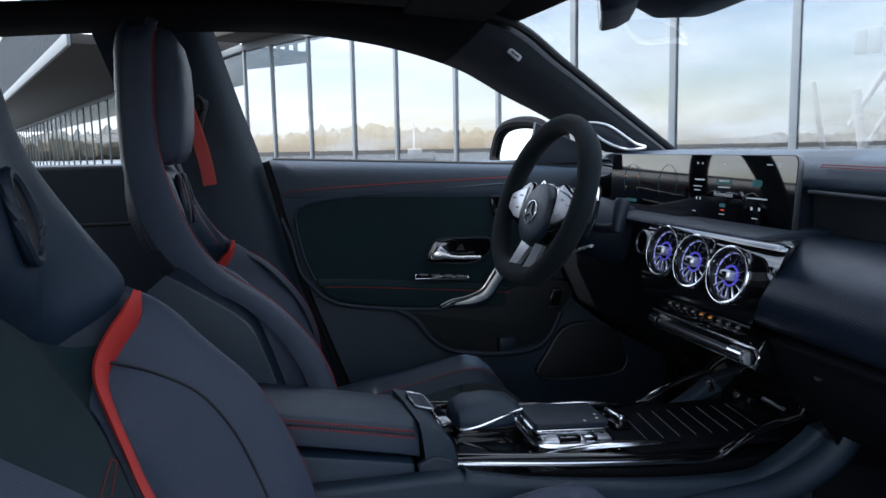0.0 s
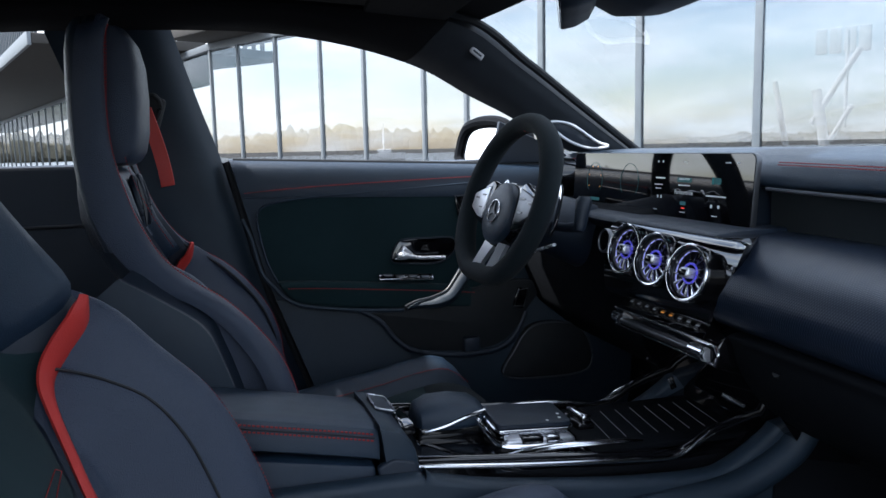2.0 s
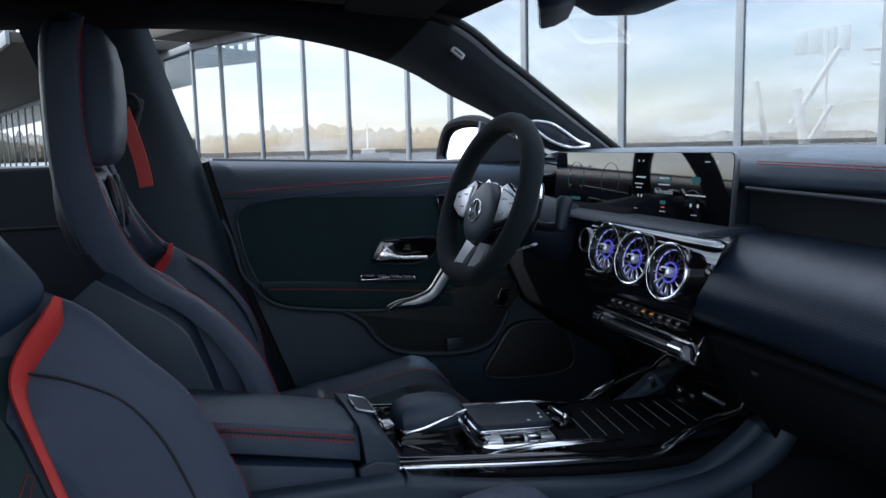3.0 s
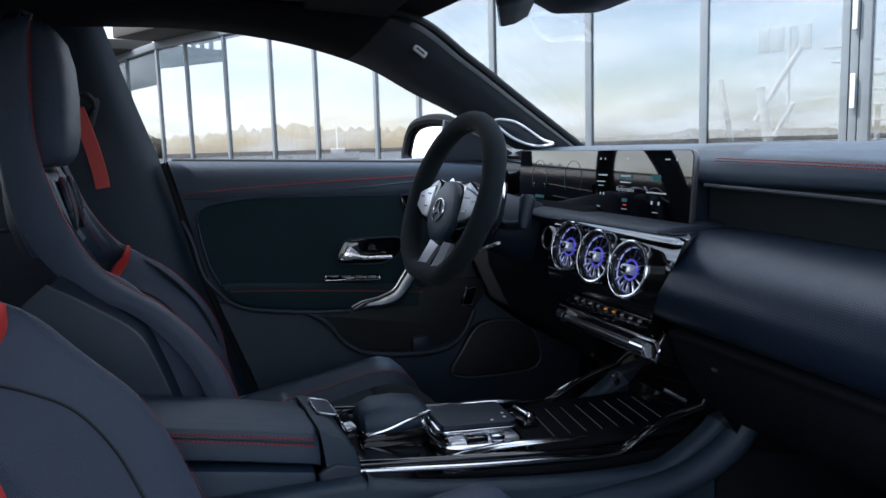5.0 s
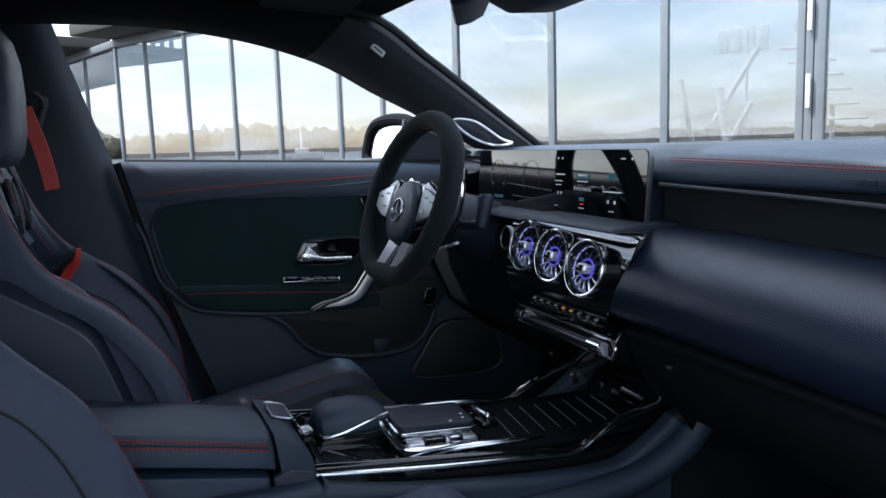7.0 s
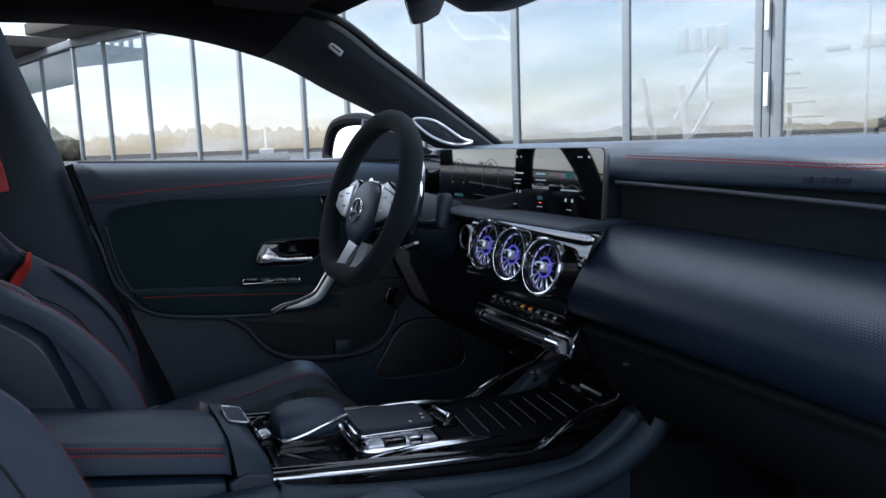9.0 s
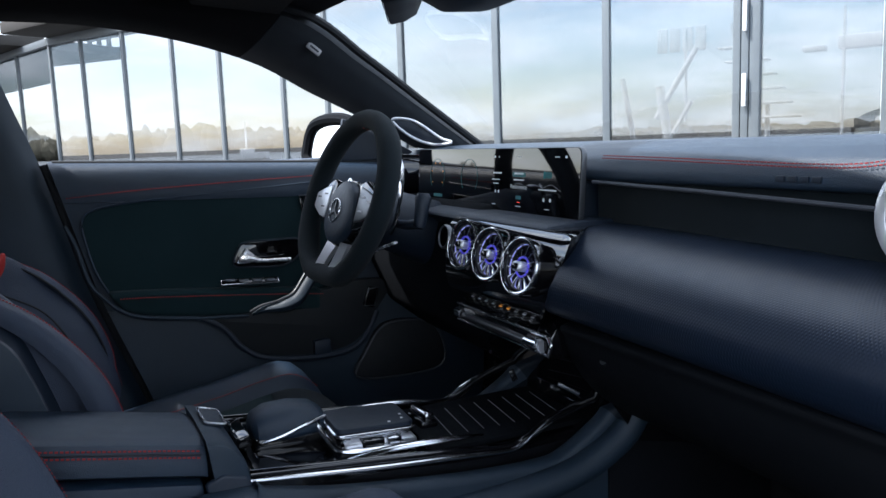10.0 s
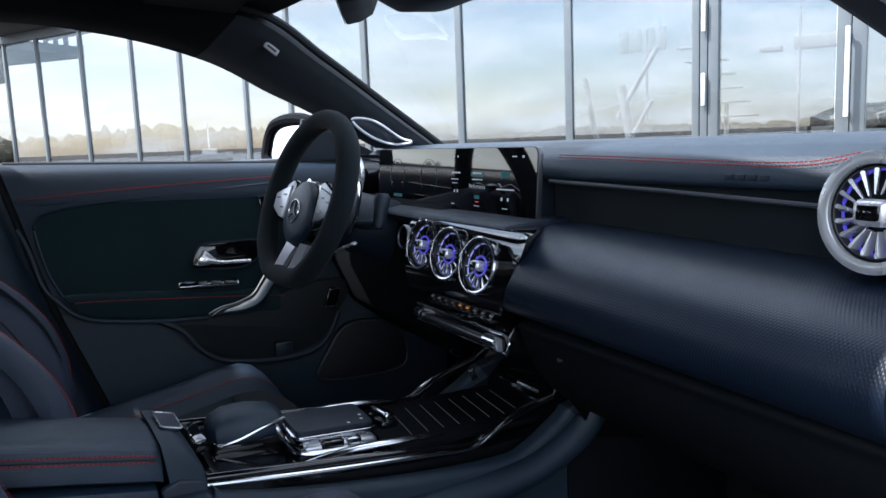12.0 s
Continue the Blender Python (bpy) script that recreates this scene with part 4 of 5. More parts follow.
for sx in (-1, 1):
    spoke = prism([(sx * 0.048, 0.030), (sx * 0.075, 0.040), (sx * 0.110, 0.026), (sx * 0.152, 0.014), (sx * 0.153, -0.024), (sx * 0.105, -0.046), (sx * 0.062, -0.058)], "y", -0.004, 0.016, 0.006, 3)
    sp_ = part("spoke", moved(spoke, WM), PIANO, wheel, "gloss black side spoke with silver key pad")
    # left pad in paler silver: the sky it mirrors is painted in
    part("key_pad", moved(prism([(sx * 0.068, 0.026), (sx * 0.105, 0.018), (sx * 0.138, 0.008), (sx * 0.138, -0.022), (sx * 0.100, -0.038), (sx * 0.072, -0.042)], "y", -0.0068, -0.002, 0.003, 3), WM), SATIN_SILVER if sx < 0 else GREY_SILVER, sp_)
    for dx, dz in ((0.088, 0.006), (0.118, -0.001), (0.090, -0.020)):
        part("key_mark", moved(box(-0.008, 0.008, -0.0078, -0.0066, -0.0016, 0.0016), WM @ pose(sx * dx, 0, dz)), GREY_SILVER if sx < 0 else GREY_PRINT, sp_)
    rows = []
    for q in np.linspace(0, 1, 9):
        y, z = 0.006 - 0.018 * q, -0.082 - 0.076 * q
        x0, x1 = 0.004 + 0.012 * q + 0.006 * math.sin(math.pi * q), 0.043 + 0.014 * q ** 2
        ridge = x0 + (x1 - x0) * (0.72 - 0.35 * q)
        rows.append([WM @ Vector((sx * a, b, z)) for a, b in ((x0, y + 0.004), (ridge, y - 0.006), (x1, y + 0.005), (x1 - 0.004, y + 0.014), (x0 + 0.004, y + 0.014))])
    part("lower_spoke", loft(rows), SATIN_SILVER, wheel, "polished silver lower spoke")
    pad_ = smooth_path([WM @ Vector(p) for p in ((sx * 0.112, 0.045, 0.050), (sx * 0.124, 0.045, 0.035), (sx * 0.136, 0.045, -0.01), (sx * 0.128, 0.045, -0.045))], 7)
    part("shift_paddle", sweep(pad_, 0.0060, 8, flat=0.5, up=axis), CHROME, wheel, "silver shift paddle")
    part("back_cover", moved(box(min(sx * 0.03, sx * 0.12), max(sx * 0.03, sx * 0.12), 0.012, 0.034, -0.055, 0.030, 0.01, 3), WM), PLASTIC, wheel)
part("boss", sweep([WM @ Vector((0, 0.02, HZ)), WM @ Vector((0, 0.07, -0.01))], [0.058, 0.052], 24), PLASTIC, wheel)

column = thing("steering_column", "black plastic steering column cowl with stalks", "steering column")
rings = []
for y, k in ((0.055, 0.9), (0.065, 1.0), (0.12, 1.05), (0.24, 1.2)):
    rings.append([WM @ Vector((0.062 * k * math.cos(t), y, -0.012 + 0.058 * k * math.sin(t))) for t in (2 * math.pi * i / 24 for i in range(24))])
part("cowl", loft(rings), PLASTIC, column)
st = part("gear_stalk", sweep([WM @ Vector(p) for p in ((0.05, 0.085, -0.02), (0.12, 0.078, -0.020), (0.175, 0.070, -0.016))], [0.008, 0.009, 0.010], 10), PLASTIC, column)
part("stalk_knob", sweep([WM @ Vector(p) for p in ((0.186, 0.068, -0.024), (0.184, 0.068, -0.016), (0.180, 0.066, 0.010), (0.178, 0.064, 0.030), (0.178, 0.062, 0.038))], [0.007, 0.011, 0.0125, 0.015, 0.010], 14), PLASTIC, st)
part("lower_lever", sweep([WM @ Vector(p) for p in ((0.04, 0.055, -0.088), (0.10, 0.052, -0.072), (0.148, 0.050, -0.058))], [0.004, 0.006, 0.005], 8, flat=0.6), BRUSHED, column, "silver lever")


# ---- seats ----
SEAT_W = [(0.48, 0.215), (0.60, 0.222), (0.70, 0.226), (0.78, 0.220), (0.86, 0.190), (0.94, 0.150), (1.02, 0.128), (1.12, 0.122)]
SEAT_E = [(0.44, 0.070), (0.49, 0.072), (0.568, 0.052), (0.657, 0.010), (0.725, -0.050), (0.78, -0.088), (0.86, -0.138), (0.94, -0.172), (1.02, -0.180), (1.12, -0.176)]
SEAT_D = [(0.48, 0.11), (0.60, 0.135), (0.70, 0.125), (0.78, 0.085), (0.86, 0.034), (0.94, 0.014), (1.02, 0.0), (1.12, -0.01)]


def smoothstep(a, b, x):
    t = min(1, max(0, (x - a) / (b - a)))
    return t * t * (3 - 2 * t)


NEAR = [1.0]    # how far the right-hand bolsters stand out


def seat_width(z):
    """Half the backrest's width; the shoulders of the far seat are slimmer under their wings."""
    return lerp(SEAT_W, z) * (1 - (0.25 * smoothstep(0.70, 0.84, z) if NEAR[0] == 1.0 else 0))


def seat_point(u, z, lift=0.0):
    """A point of the backrest's front: u across from -1 to 1, z up, seat's middle at x = 0."""
    a = abs(u)
    rise = smoothstep(0.50, 0.91, a) - 0.30 * max(0, (a - 0.91) / 0.09) ** 2
    rise *= NEAR[0] if u > 0 else 1.0
    y = lerp(SEAT_E, z) - lerp(SEAT_D, z) * (1 - rise) - (0.02 * max(0, (a - 0.9) / 0.1) ** 2)
    return Vector((u * seat_width(z), y + lift, z))


BOLSTER_IN = [(0.44, 0.17), (0.52, 0.22), (0.60, 0.325), (0.64, 0.435), (0.69, 0.590), (0.736, 0.70), (0.79, 0.82)]   # inner edge of the bolsters by height


def cushion_patch(u0, u1, z0, z1, puff, nu=12, nv=14, sink=0.008):
    """A padded piece of the backrest, its rim tucked in. Ends are numbers, or depend on height (u) and on the place across (z)."""
    def f(s, t):
        guess = (2 * s - 1) * 0.66 if callable(u0) and callable(u1) else (s if not callable(u1) else s - 1) * 0.3 + (0.7 if not callable(u1) else -0.7) if callable(u0) or callable(u1) else u0 + (u1 - u0) * s
        za, zb = z0(guess) if callable(z0) else z0, z1(guess) if callable(z1) else z1
        z = za + (zb - za) * t
        a, b = u0(z) if callable(u0) else u0, u1(z) if callable(u1) else u1
        full = (1 - abs(2 * s - 1) ** 7) * (1 - abs(2 * t - 1) ** 9)
        return seat_point(a + (b - a) * s, z, -sink + (puff + sink) * full)
    return sheet(f, nu, nv, -0.012)


def build_seat(m, mc, mh, near, label):
    NEAR[0] = near
    seat = thing("car_seat", label, "car seat", "front seats")
    inn = lambda z: lerp(BOLSTER_IN, z)
    out = lambda z: -lerp(BOLSTER_IN, z)
    cut = lambda u: 0.733 + 0.077 * (1 - min(1, abs(u) / 0.62))
    shoulder = lambda u: 0.738 + 0.060 * max(0, (abs(u) - 0.62) / 0.38)
    back = []
    for z in np.linspace(0.44, 1.00, 16):
        ringp = [seat_point(u, z, -0.016) for u in np.linspace(-0.985, 0.985, 21)]
        y_b = lerp(SEAT_E, z) - 0.105 + 0.055 * smoothstep(0.80, 0.98, z)
        w = seat_width(z) * 0.985
        ringp += [Vector((w * math.cos(t), min(y_b + 0.035 - 0.06 * math.sin(t), ringp[-1].y - 0.002), z)) for t in (math.pi * (i + 0.5) / 14 for i in range(14))]
        back.append([m @ p for p in ringp])
    part("back_shell", loft(back), PLASTIC, seat, "hard black back shell")
    part("back_insert", moved(cushion_patch(out, inn, 0.46, cut, 0.008, 20, 22), m), SUEDE, seat, "dark suede centre panel")
    for s in (-1, 1):
        a, b = (inn, 1.0) if s > 0 else (-1.0, out)
        bol = part("bolster", moved(cushion_patch(a, b, 0.46, shoulder, 0.015, 20, 26), m), LEATHER, seat, "grained leather side bolster")
        seam_ = [m @ (seat_point(s * 0.925, z, 0.0150)) for z in np.linspace(0.50, 0.728, 44)]
        part("stitching", stitches(seam_, step=0.0048, size=0.00055, fill=0.55), THREAD, bol)
        part("piping", sweep([m @ seat_point(s * 0.955, z, 0.004) for z in np.linspace(0.48, 0.735, 26)], 0.0024, 6), RUBBER, bol)
        mid_ = smooth_path([m @ seat_point(s * u, z, 0.0150) for u, z in ((0.600, 0.722), (0.650, 0.713), (0.695, 0.696), (0.729, 0.668), (0.74, 0.624), (0.735, 0.57), (0.725, 0.50))], 8)
        part("seam_groove", sweep(mid_, 0.0017, 6), RUBBER, bol)
    part("shoulder_panel", moved(cushion_patch(-1.0 if near != 1.0 else -0.8, 1.0 if near != 1.0 else 0.8, lambda u: cut(u) + 0.004 if abs(u) < 0.62 else shoulder(u) + 0.004, 0.935 if near == 1.0 else 1.02, 0.010, 30, 18, 0.014), m), LEATHER_SMOOTH, seat, "smooth leather shoulder panel")
    part("stitching", stitches([m @ seat_point(0.93, z, 0.007) for z in np.linspace(0.81, 0.95, 30)], size=0.0007), THREAD, seat)
    # red strap at the bolster's inner edge
    sp_ = [seat_point(-u, z, 0.010) for u, z in ((0.800, 0.782), (0.775, 0.772), (0.735, 0.756), (0.672, 0.735), (0.61, 0.712), (0.555, 0.685), (0.415, 0.640), (0.307, 0.600), (0.20, 0.53))]
    cl = smooth_path(sp_, 6)
    nn = len(cl) - 1
    wid = [0.003 + 0.0145 * smoothstep(0.0, 0.22, i / nn) - 0.0125 * smoothstep(0.35, 0.75, i / nn) for i in range(nn + 1)]

    def strap(u, v):
        i = round(u * nn)
        d = (cl[min(i + 1, nn)] - cl[max(i - 1, 0)]).normalized()
        side = d.cross(Vector((0.25, 1, 0.1))).normalized()
        return cl[i] + side * wid[i] * (2 * v - 1) + Vector((0, 0.004 * (1 - (2 * v - 1) ** 2), 0))
    part("red_strap", moved(sheet(strap, nn, 6, 0.004), m), RED, seat, "red strap between panel and bolster")
    tab = [m @ seat_point(u, z, 0.0095) for u, z in ((-0.285, 0.642), (-0.245, 0.648), (0.08, 0.642), (0.02, 0.632), (-0.285, 0.642))]
    part("stitching", stitches(tab, step=0.004, size=0.0005), THREAD, seat, "red stitched tab")
    # headrest
    hr = []
    for z, k, y0, y1 in ((0.82, 1.56, -0.205, -0.150), (0.87, 1.38, -0.226, -0.172), (0.92, 1.20, -0.240, -0.186), (0.97, 1.06, -0.247, -0.190), (1.03, 1.0, -0.250, -0.184), (1.08, 0.98, -0.250, -0.178),
                         (1.13, 0.95, -0.248, -0.175), (1.160, 0.88, -0.243, -0.178), (1.175, 0.76, -0.234, -0.184), (1.182, 0.58, -0.222, -0.192)):
        ringp = []
        for i in range(32):
            t = 2 * math.pi * i / 32
            c, s_ = math.cos(t), math.sin(t)
            ringp.append(mh @ Vector(((0.108 if near == 1.0 else 0.122) * k * math.copysign(abs(c) ** 0.5, c), (y0 + y1) / 2 + (y1 - y0) / 2 * math.copysign(abs(s_) ** 0.55, s_), z)))
        hr.append(ringp)
    head = part("headrest", loft(hr), LEATHER_SMOOTH, seat, "tall leather headrest joined to the backrest")
    hc = []
    for z, k, y1 in ((0.948, 0.70, -0.168), (0.953, 0.88, -0.156), (0.968, 0.97, -0.146), (1.00, 1.0, -0.139), (1.06, 1.0, -0.136), (1.11, 0.97, -0.138), (1.145, 0.92, -0.146), (1.163, 0.84, -0.158), (1.168, 0.7, -0.168)):
        hc.append([mh @ Vector((0.097 * k * math.copysign(abs(math.cos(t)) ** 0.45, math.cos(t)), (y1 - 0.21) / 2 + (y1 + 0.21) / 2 * math.copysign(abs(math.sin(t)) ** 0.5, math.sin(t)), z)) for t in (2 * math.pi * i / 28 for i in range(28))])
    part("headrest_cushion", loft(hc), LEATHER, head)
    for s in (-1, 1):
        part("stitching", stitches([mh @ Vector((s * (0.1205 - 0.012 * q * q), -0.187 + 0.009 * q, 0.98 + 0.175 * q)) for q in np.linspace(0, 1, 30)], size=0.0009), THREAD, head)
        part("piping", sweep(smooth_path([mh @ Vector(p) for p in ((s * 0.131, -0.215, 0.97), (s * 0.1225, -0.215, 1.05), (s * 0.118, -0.215, 1.12), (s * 0.102, -0.213, 1.165), (s * 0.06, -0.21, 1.1815))], 6), 0.0022, 6), RUBBER, head)
        # belt opening at the shoulder
        oval = [m @ seat_point(s * (0.36 + 0.15 * math.cos(t)), 0.874 + 0.040 * math.sin(t), 0.016) for t in (2 * math.pi * i / 24 for i in range(24))]
        hole = part("belt_opening", sweep(oval, 0.006, 8, True), PLASTIC, seat, "oval belt opening")
        fill = bmesh.new()
        fill.faces.new([fill.verts.new(p + Vector((0, 0.001, 0))) for p in oval])
        solid(fill, 0.006)
        part("opening_inside", fill, RUBBER, hole)
    edge_ = smooth_path([m @ Vector(p) for p in ((0.240, -0.175, 0.775), (0.246, -0.122, 0.742), (0.248, -0.068, 0.702), (0.248, -0.044, 0.655), (0.246, -0.020, 0.58))], 6)
    # lighter grey bar paints the highlight along the shell's edge
    part("shell_edge", sweep(edge_, 0.005, 8), SCUFF, seat, "edge of the back shell, lighter grey for its highlight")
    part("shell_side", sheet(lambda u, v: edge_[round(u * (len(edge_) - 1))] + Vector((0.012 * math.sin(math.pi * v) - 0.004, -0.10 * v, -0.08 * v)), len(edge_) - 1, 8, 0.01), SOFT_PLASTIC, seat, "smooth hard shell side")
    part("shell_lip", sheet(lambda u, v: edge_[round(u * (len(edge_) - 1))] + Vector((-0.034 * v, 0.016 * v, 0.012 * v - 0.002)), len(edge_) - 1, 4, 0.006), PLASTIC, seat)
    # leather wings from the headrest down to the bolsters
    wing_o = smooth_path([(0.100, -0.226, 1.160), (0.122, -0.231, 1.125), (0.127, -0.238, 1.035), (0.132, -0.235, 0.949), (0.152, -0.222, 0.881), (0.172, -0.200, 0.835), (0.197, -0.164, 0.792), (0.212, -0.124, 0.764), (0.220, -0.076, 0.738), (0.228, -0.034, 0.700), (0.232, 0.004, 0.645), (0.232, 0.026, 0.580), (0.230, 0.030, 0.520)], 5)
    wing_i = smooth_path([(0.088, -0.190, 1.170), (0.100, -0.199, 1.130), (0.100, -0.202, 1.036), (0.105, -0.197, 0.974), (0.115, -0.182, 0.921), (0.130, -0.163, 0.867), (0.150, -0.134, 0.815), (0.166, -0.098, 0.780), (0.178, -0.048, 0.745), (0.184, -0.004, 0.700), (0.186, 0.034, 0.645), (0.186, 0.056, 0.580), (0.186, 0.060, 0.520)], 5)
    for s in (-1, 1) if near == 1.0 else ():
        def wing(u, v):
            i = round(u * (len(wing_o) - 1))
            p = wing_i[i].lerp(wing_o[i], v) + Vector((0.55, 0.84, 0.1)) * (0.026 * (1 - (2 * v - 1) ** 2) ** 0.6 + 0.010)
            return Vector((s * p.x, p.y, p.z))
        wg = part("wing", moved(sheet(wing, len(wing_o) - 1, 12, -0.014 * s), mh), LEATHER, seat, "leather side wing")
        part("stitching", stitches([mh @ (wing(u, 0.26) + Vector((0.0006 * s, 0.0008, 0))) for u in np.linspace(0.04, 0.98, 110)], step=0.0048, size=0.0012), THREAD, wg)
        part("piping", sweep([mh @ wing(u, 0.0) for u in np.linspace(0.02, 0.98, 40)], 0.0026, 6), RUBBER, wg)
    # lower cushion
    zt = [(-0.06, 0.42), (0.05, 0.435), (0.15, 0.452), (0.27, 0.472), (0.36, 0.492), (0.42, 0.494), (0.47, 0.466), (0.50, 0.42)]
    wt_ = [(-0.06, 0.22), (0.10, 0.25), (0.35, 0.25), (0.46, 0.235), (0.50, 0.20)]

    def cp(u, y, lift=0.0):
        a = abs(u)
        rise = smoothstep(0.46, 0.80, a) - 0.9 * max(0, (a - 0.80) / 0.20) ** 2
        return Vector((u * lerp(wt_, y), y, lerp(zt, y) + 0.034 * rise * (1 - smoothstep(0.40, 0.5, y)) + lift))
    rg = []
    for y in np.linspace(-0.06, 0.498, 18):
        top = [cp(u, y, -0.012) for u in np.linspace(-1, 1, 25)]
        w = lerp(wt_, y)
        rg.append([mc @ p for p in top + [Vector((w * 0.96, y, 0.37)), Vector((w * 0.9, y, 0.33)), Vector((-w * 0.9, y, 0.33)), Vector((-w * 0.96, y, 0.37))]])
    part("seat_base", loft(rg), SUEDE_DARK, seat)

    def cpatch(u0, u1, y0, y1, nu, nv, puff=0.008):
        def f(s, t):
            full = (1 - abs(2 * s - 1) ** 7) * (1 - abs(2 * t - 1) ** 9)
            return cp(u0 + (u1 - u0) * s, y0 + (y1 - y0) * t, -0.010 + (puff + 0.010) * full)
        return moved(sheet(f, nu, nv, 0.010), mc)
    part("seat_insert", cpatch(-0.56, 0.56, 0.0, 0.36, 14, 14), SUEDE, seat, "dark suede seat panel")
    part("thigh_panel", cpatch(-0.56, 0.56, 0.364, 0.492, 14, 12), SUEDE_DARK, seat, "dark suede thigh panel")
    part("red_piping", sweep([mc @ cp(0.30 + 0.30 * q, 0.395 - 0.13 * q, 0.009) for q in np.linspace(0, 1, 24)], 0.0022, 6), RED, seat, "red piping")
    for s in (-1, 1):
        a, b = (0.56, 1.0) if s > 0 else (-1.0, -0.56)
        # driver's near bolster takes the darker suede, shade put into its colour
        part("seat_bolster", cpatch(a, b, -0.03, 0.49, 12, 22), LEATHER if near != 1.0 else SUEDE_DARK if s > 0 else LEATHER_SMOOTH, seat)
        part("stitching", stitches([mc @ cp(s * 0.62, y, 0.008) for y in np.linspace(0.05, 0.46, 50)], size=0.0011), THREAD, seat)
    rails = moved(box(-0.20, 0.20, -0.05, 0.42, 0.25, 0.335, 0.02), mc)
    part("seat_runner", rails, PLASTIC, seat)
    return seat


build_seat(pose(-0.352, 0.004, 0.018), pose(-0.352, 0, -0.018), pose(-0.352, 0, 0.005), 1.0, "black leather sports seat with red strap behind the wheel")
LEAN = pose(0.382, -0.066, 0.70) @ pose(0, 0, 0, 2) @ pose(0, 0, -0.65)
build_seat(LEAN, pose(0.398, -0.06, 0.014), LEAN @ pose(0.03, -0.055, 0), 0.3, "black leather sports seat with red strap and suede panel")

# rear bench in the dark behind
bench = thing("rear_bench", "black rear bench in the shade", "rear seat")
part("backrest", moved(box(-0.66, 0.66, -0.08, 0.08, -0.32, 0.32, 0.05, 3), pose(0, -1.25, 0.72, -22)), LEATHER_SMOOTH, bench)
part("cushion", box(-0.66, 0.66, -1.2, -0.72, 0.30, 0.50, 0.05, 3), LEATHER_SMOOTH, bench)
handle = thing("rear_door_pull", "thin metal line of the rear door pull", "door pull")
part("bar", sweep([(-0.694, -0.52, 0.822), (-0.690, -0.40, 0.826), (-0.694, -0.29, 0.826)], 0.004, 8), GREY_SILVER, handle)


# ---- centre console ----
console = thing("centre_console", "gloss black centre console with chrome strips", "console")
side_prof = smooth_path(as3([(-0.35, 0.56), (0.15, 0.56), (0.22, 0.554), (0.30, 0.537), (0.40, 0.523), (0.51, 0.511), (0.61, 0.507), (0.65, 0.514), (0.71, 0.548), (0.74, 0.575), (0.82, 0.64)]), 4)
outline = [(p.x, p.y) for p in side_prof] + [(1.05, 0.66), (1.05, 0.25), (-0.35, 0.25)]
part("side_wall", prism(outline, "x", 0.118, 0.150, 0.010, 3), SOFT_PLASTIC, console, "soft dark side wall")
part("side_wall", prism(outline, "x", -0.150, -0.118, 0.010, 3), SOFT_PLASTIC, console, "soft dark side wall")
# black sheet laid over the side wall to paint the footwell's shade
part("footwell_shade", box(0.150, 0.156, 0.72, 1.05, 0.25, 0.54, 0.002), MATT_SHADE_BLACK, console)
sw2 = smooth_path([(0.152, 0.22, 0.472), (0.154, 0.42, 0.470), (0.156, 0.56, 0.474), (0.158, 0.66, 0.488), (0.160, 0.735, 0.524), (0.162, 0.765, 0.560)], 8)
part("knee_roll", sweep(sw2, 0.022, 10, flat=1.0), SOFT_PLASTIC, console)
deck = [(0.16, 0.50), (0.16, 0.545), (0.34, 0.536), (0.50, 0.528), (0.60, 0.520), (0.70, 0.522), (0.80, 0.56), (0.84, 0.58), (0.84, 0.50)]
part("deck", prism(deck, "x", -0.118, 0.118), PIANO, console, "gloss black deck")
# raised gloss edge running up to the dashboard
for sx in (1, -1):
    edge = smooth_path([(sx * 0.112, 0.205, 0.566), (sx * 0.112, 0.40, 0.546), (sx * 0.112, 0.54, 0.531), (sx * 0.113, 0.585, 0.529), (sx * 0.115, 0.612, 0.539), (sx * 0.116, 0.645, 0.557), (sx * 0.118, 0.70, 0.572), (sx * 0.120, 0.78, 0.590)], 8)
    part("edge", sweep(edge, 0.0065, 12, flat=1.0), PIANO, console)
    part("chrome_strip", sweep(smooth_path([(sx * 0.121, 0.204, 0.562), (sx * 0.122, 0.36, 0.544), (sx * 0.1225, 0.50, 0.532), (sx * 0.1225, 0.575, 0.527), (sx * 0.124, 0.61, 0.543), (sx * 0.126, 0.64, 0.556)], 8), [0.0032 - 0.0022 * smoothstep(0.6, 1, i / 40) for i in range(41)], 8), CHROME, console, "bright chrome strip")
    part("chrome_blade", sweep(smooth_path([(sx * 0.085, 0.33, 0.545), (sx * 0.092, 0.40, 0.553), (sx * 0.092, 0.48, 0.550), (sx * 0.088, 0.545, 0.543)], 8), [0.003 + 0.006 * math.sin(math.pi * i / 24) for i in range(25)], 8, flat=0.45), CHROME, console, "chrome blade")
    part("front_accent", sweep([(sx * 0.105, 0.665, 0.604), (sx * 0.120, 0.692, 0.588)], 0.0035, 8), CHROME, console)
# ribbed tray
tray = part("tray", box(-0.100, 0.084, 0.470, 0.740, 0.524, 0.5335, 0.003), MATT_SHADE_BLACK, console, "ribbed black tray")
for i in range(9):
    y = 0.515 + 0.027 * i
    part("rib", sweep([(-0.066, y + 0.014, 0.5342), (0.046, y, 0.5342)], 0.0006, 6), DIM_PRINT, tray)
part("cup_divider", moved(box(-0.002, 0.002, -0.005, 0.005, -0.010, 0.010, 0.001), pose(-0.02, 0.66, 0.585, 20)), CHROME, console)

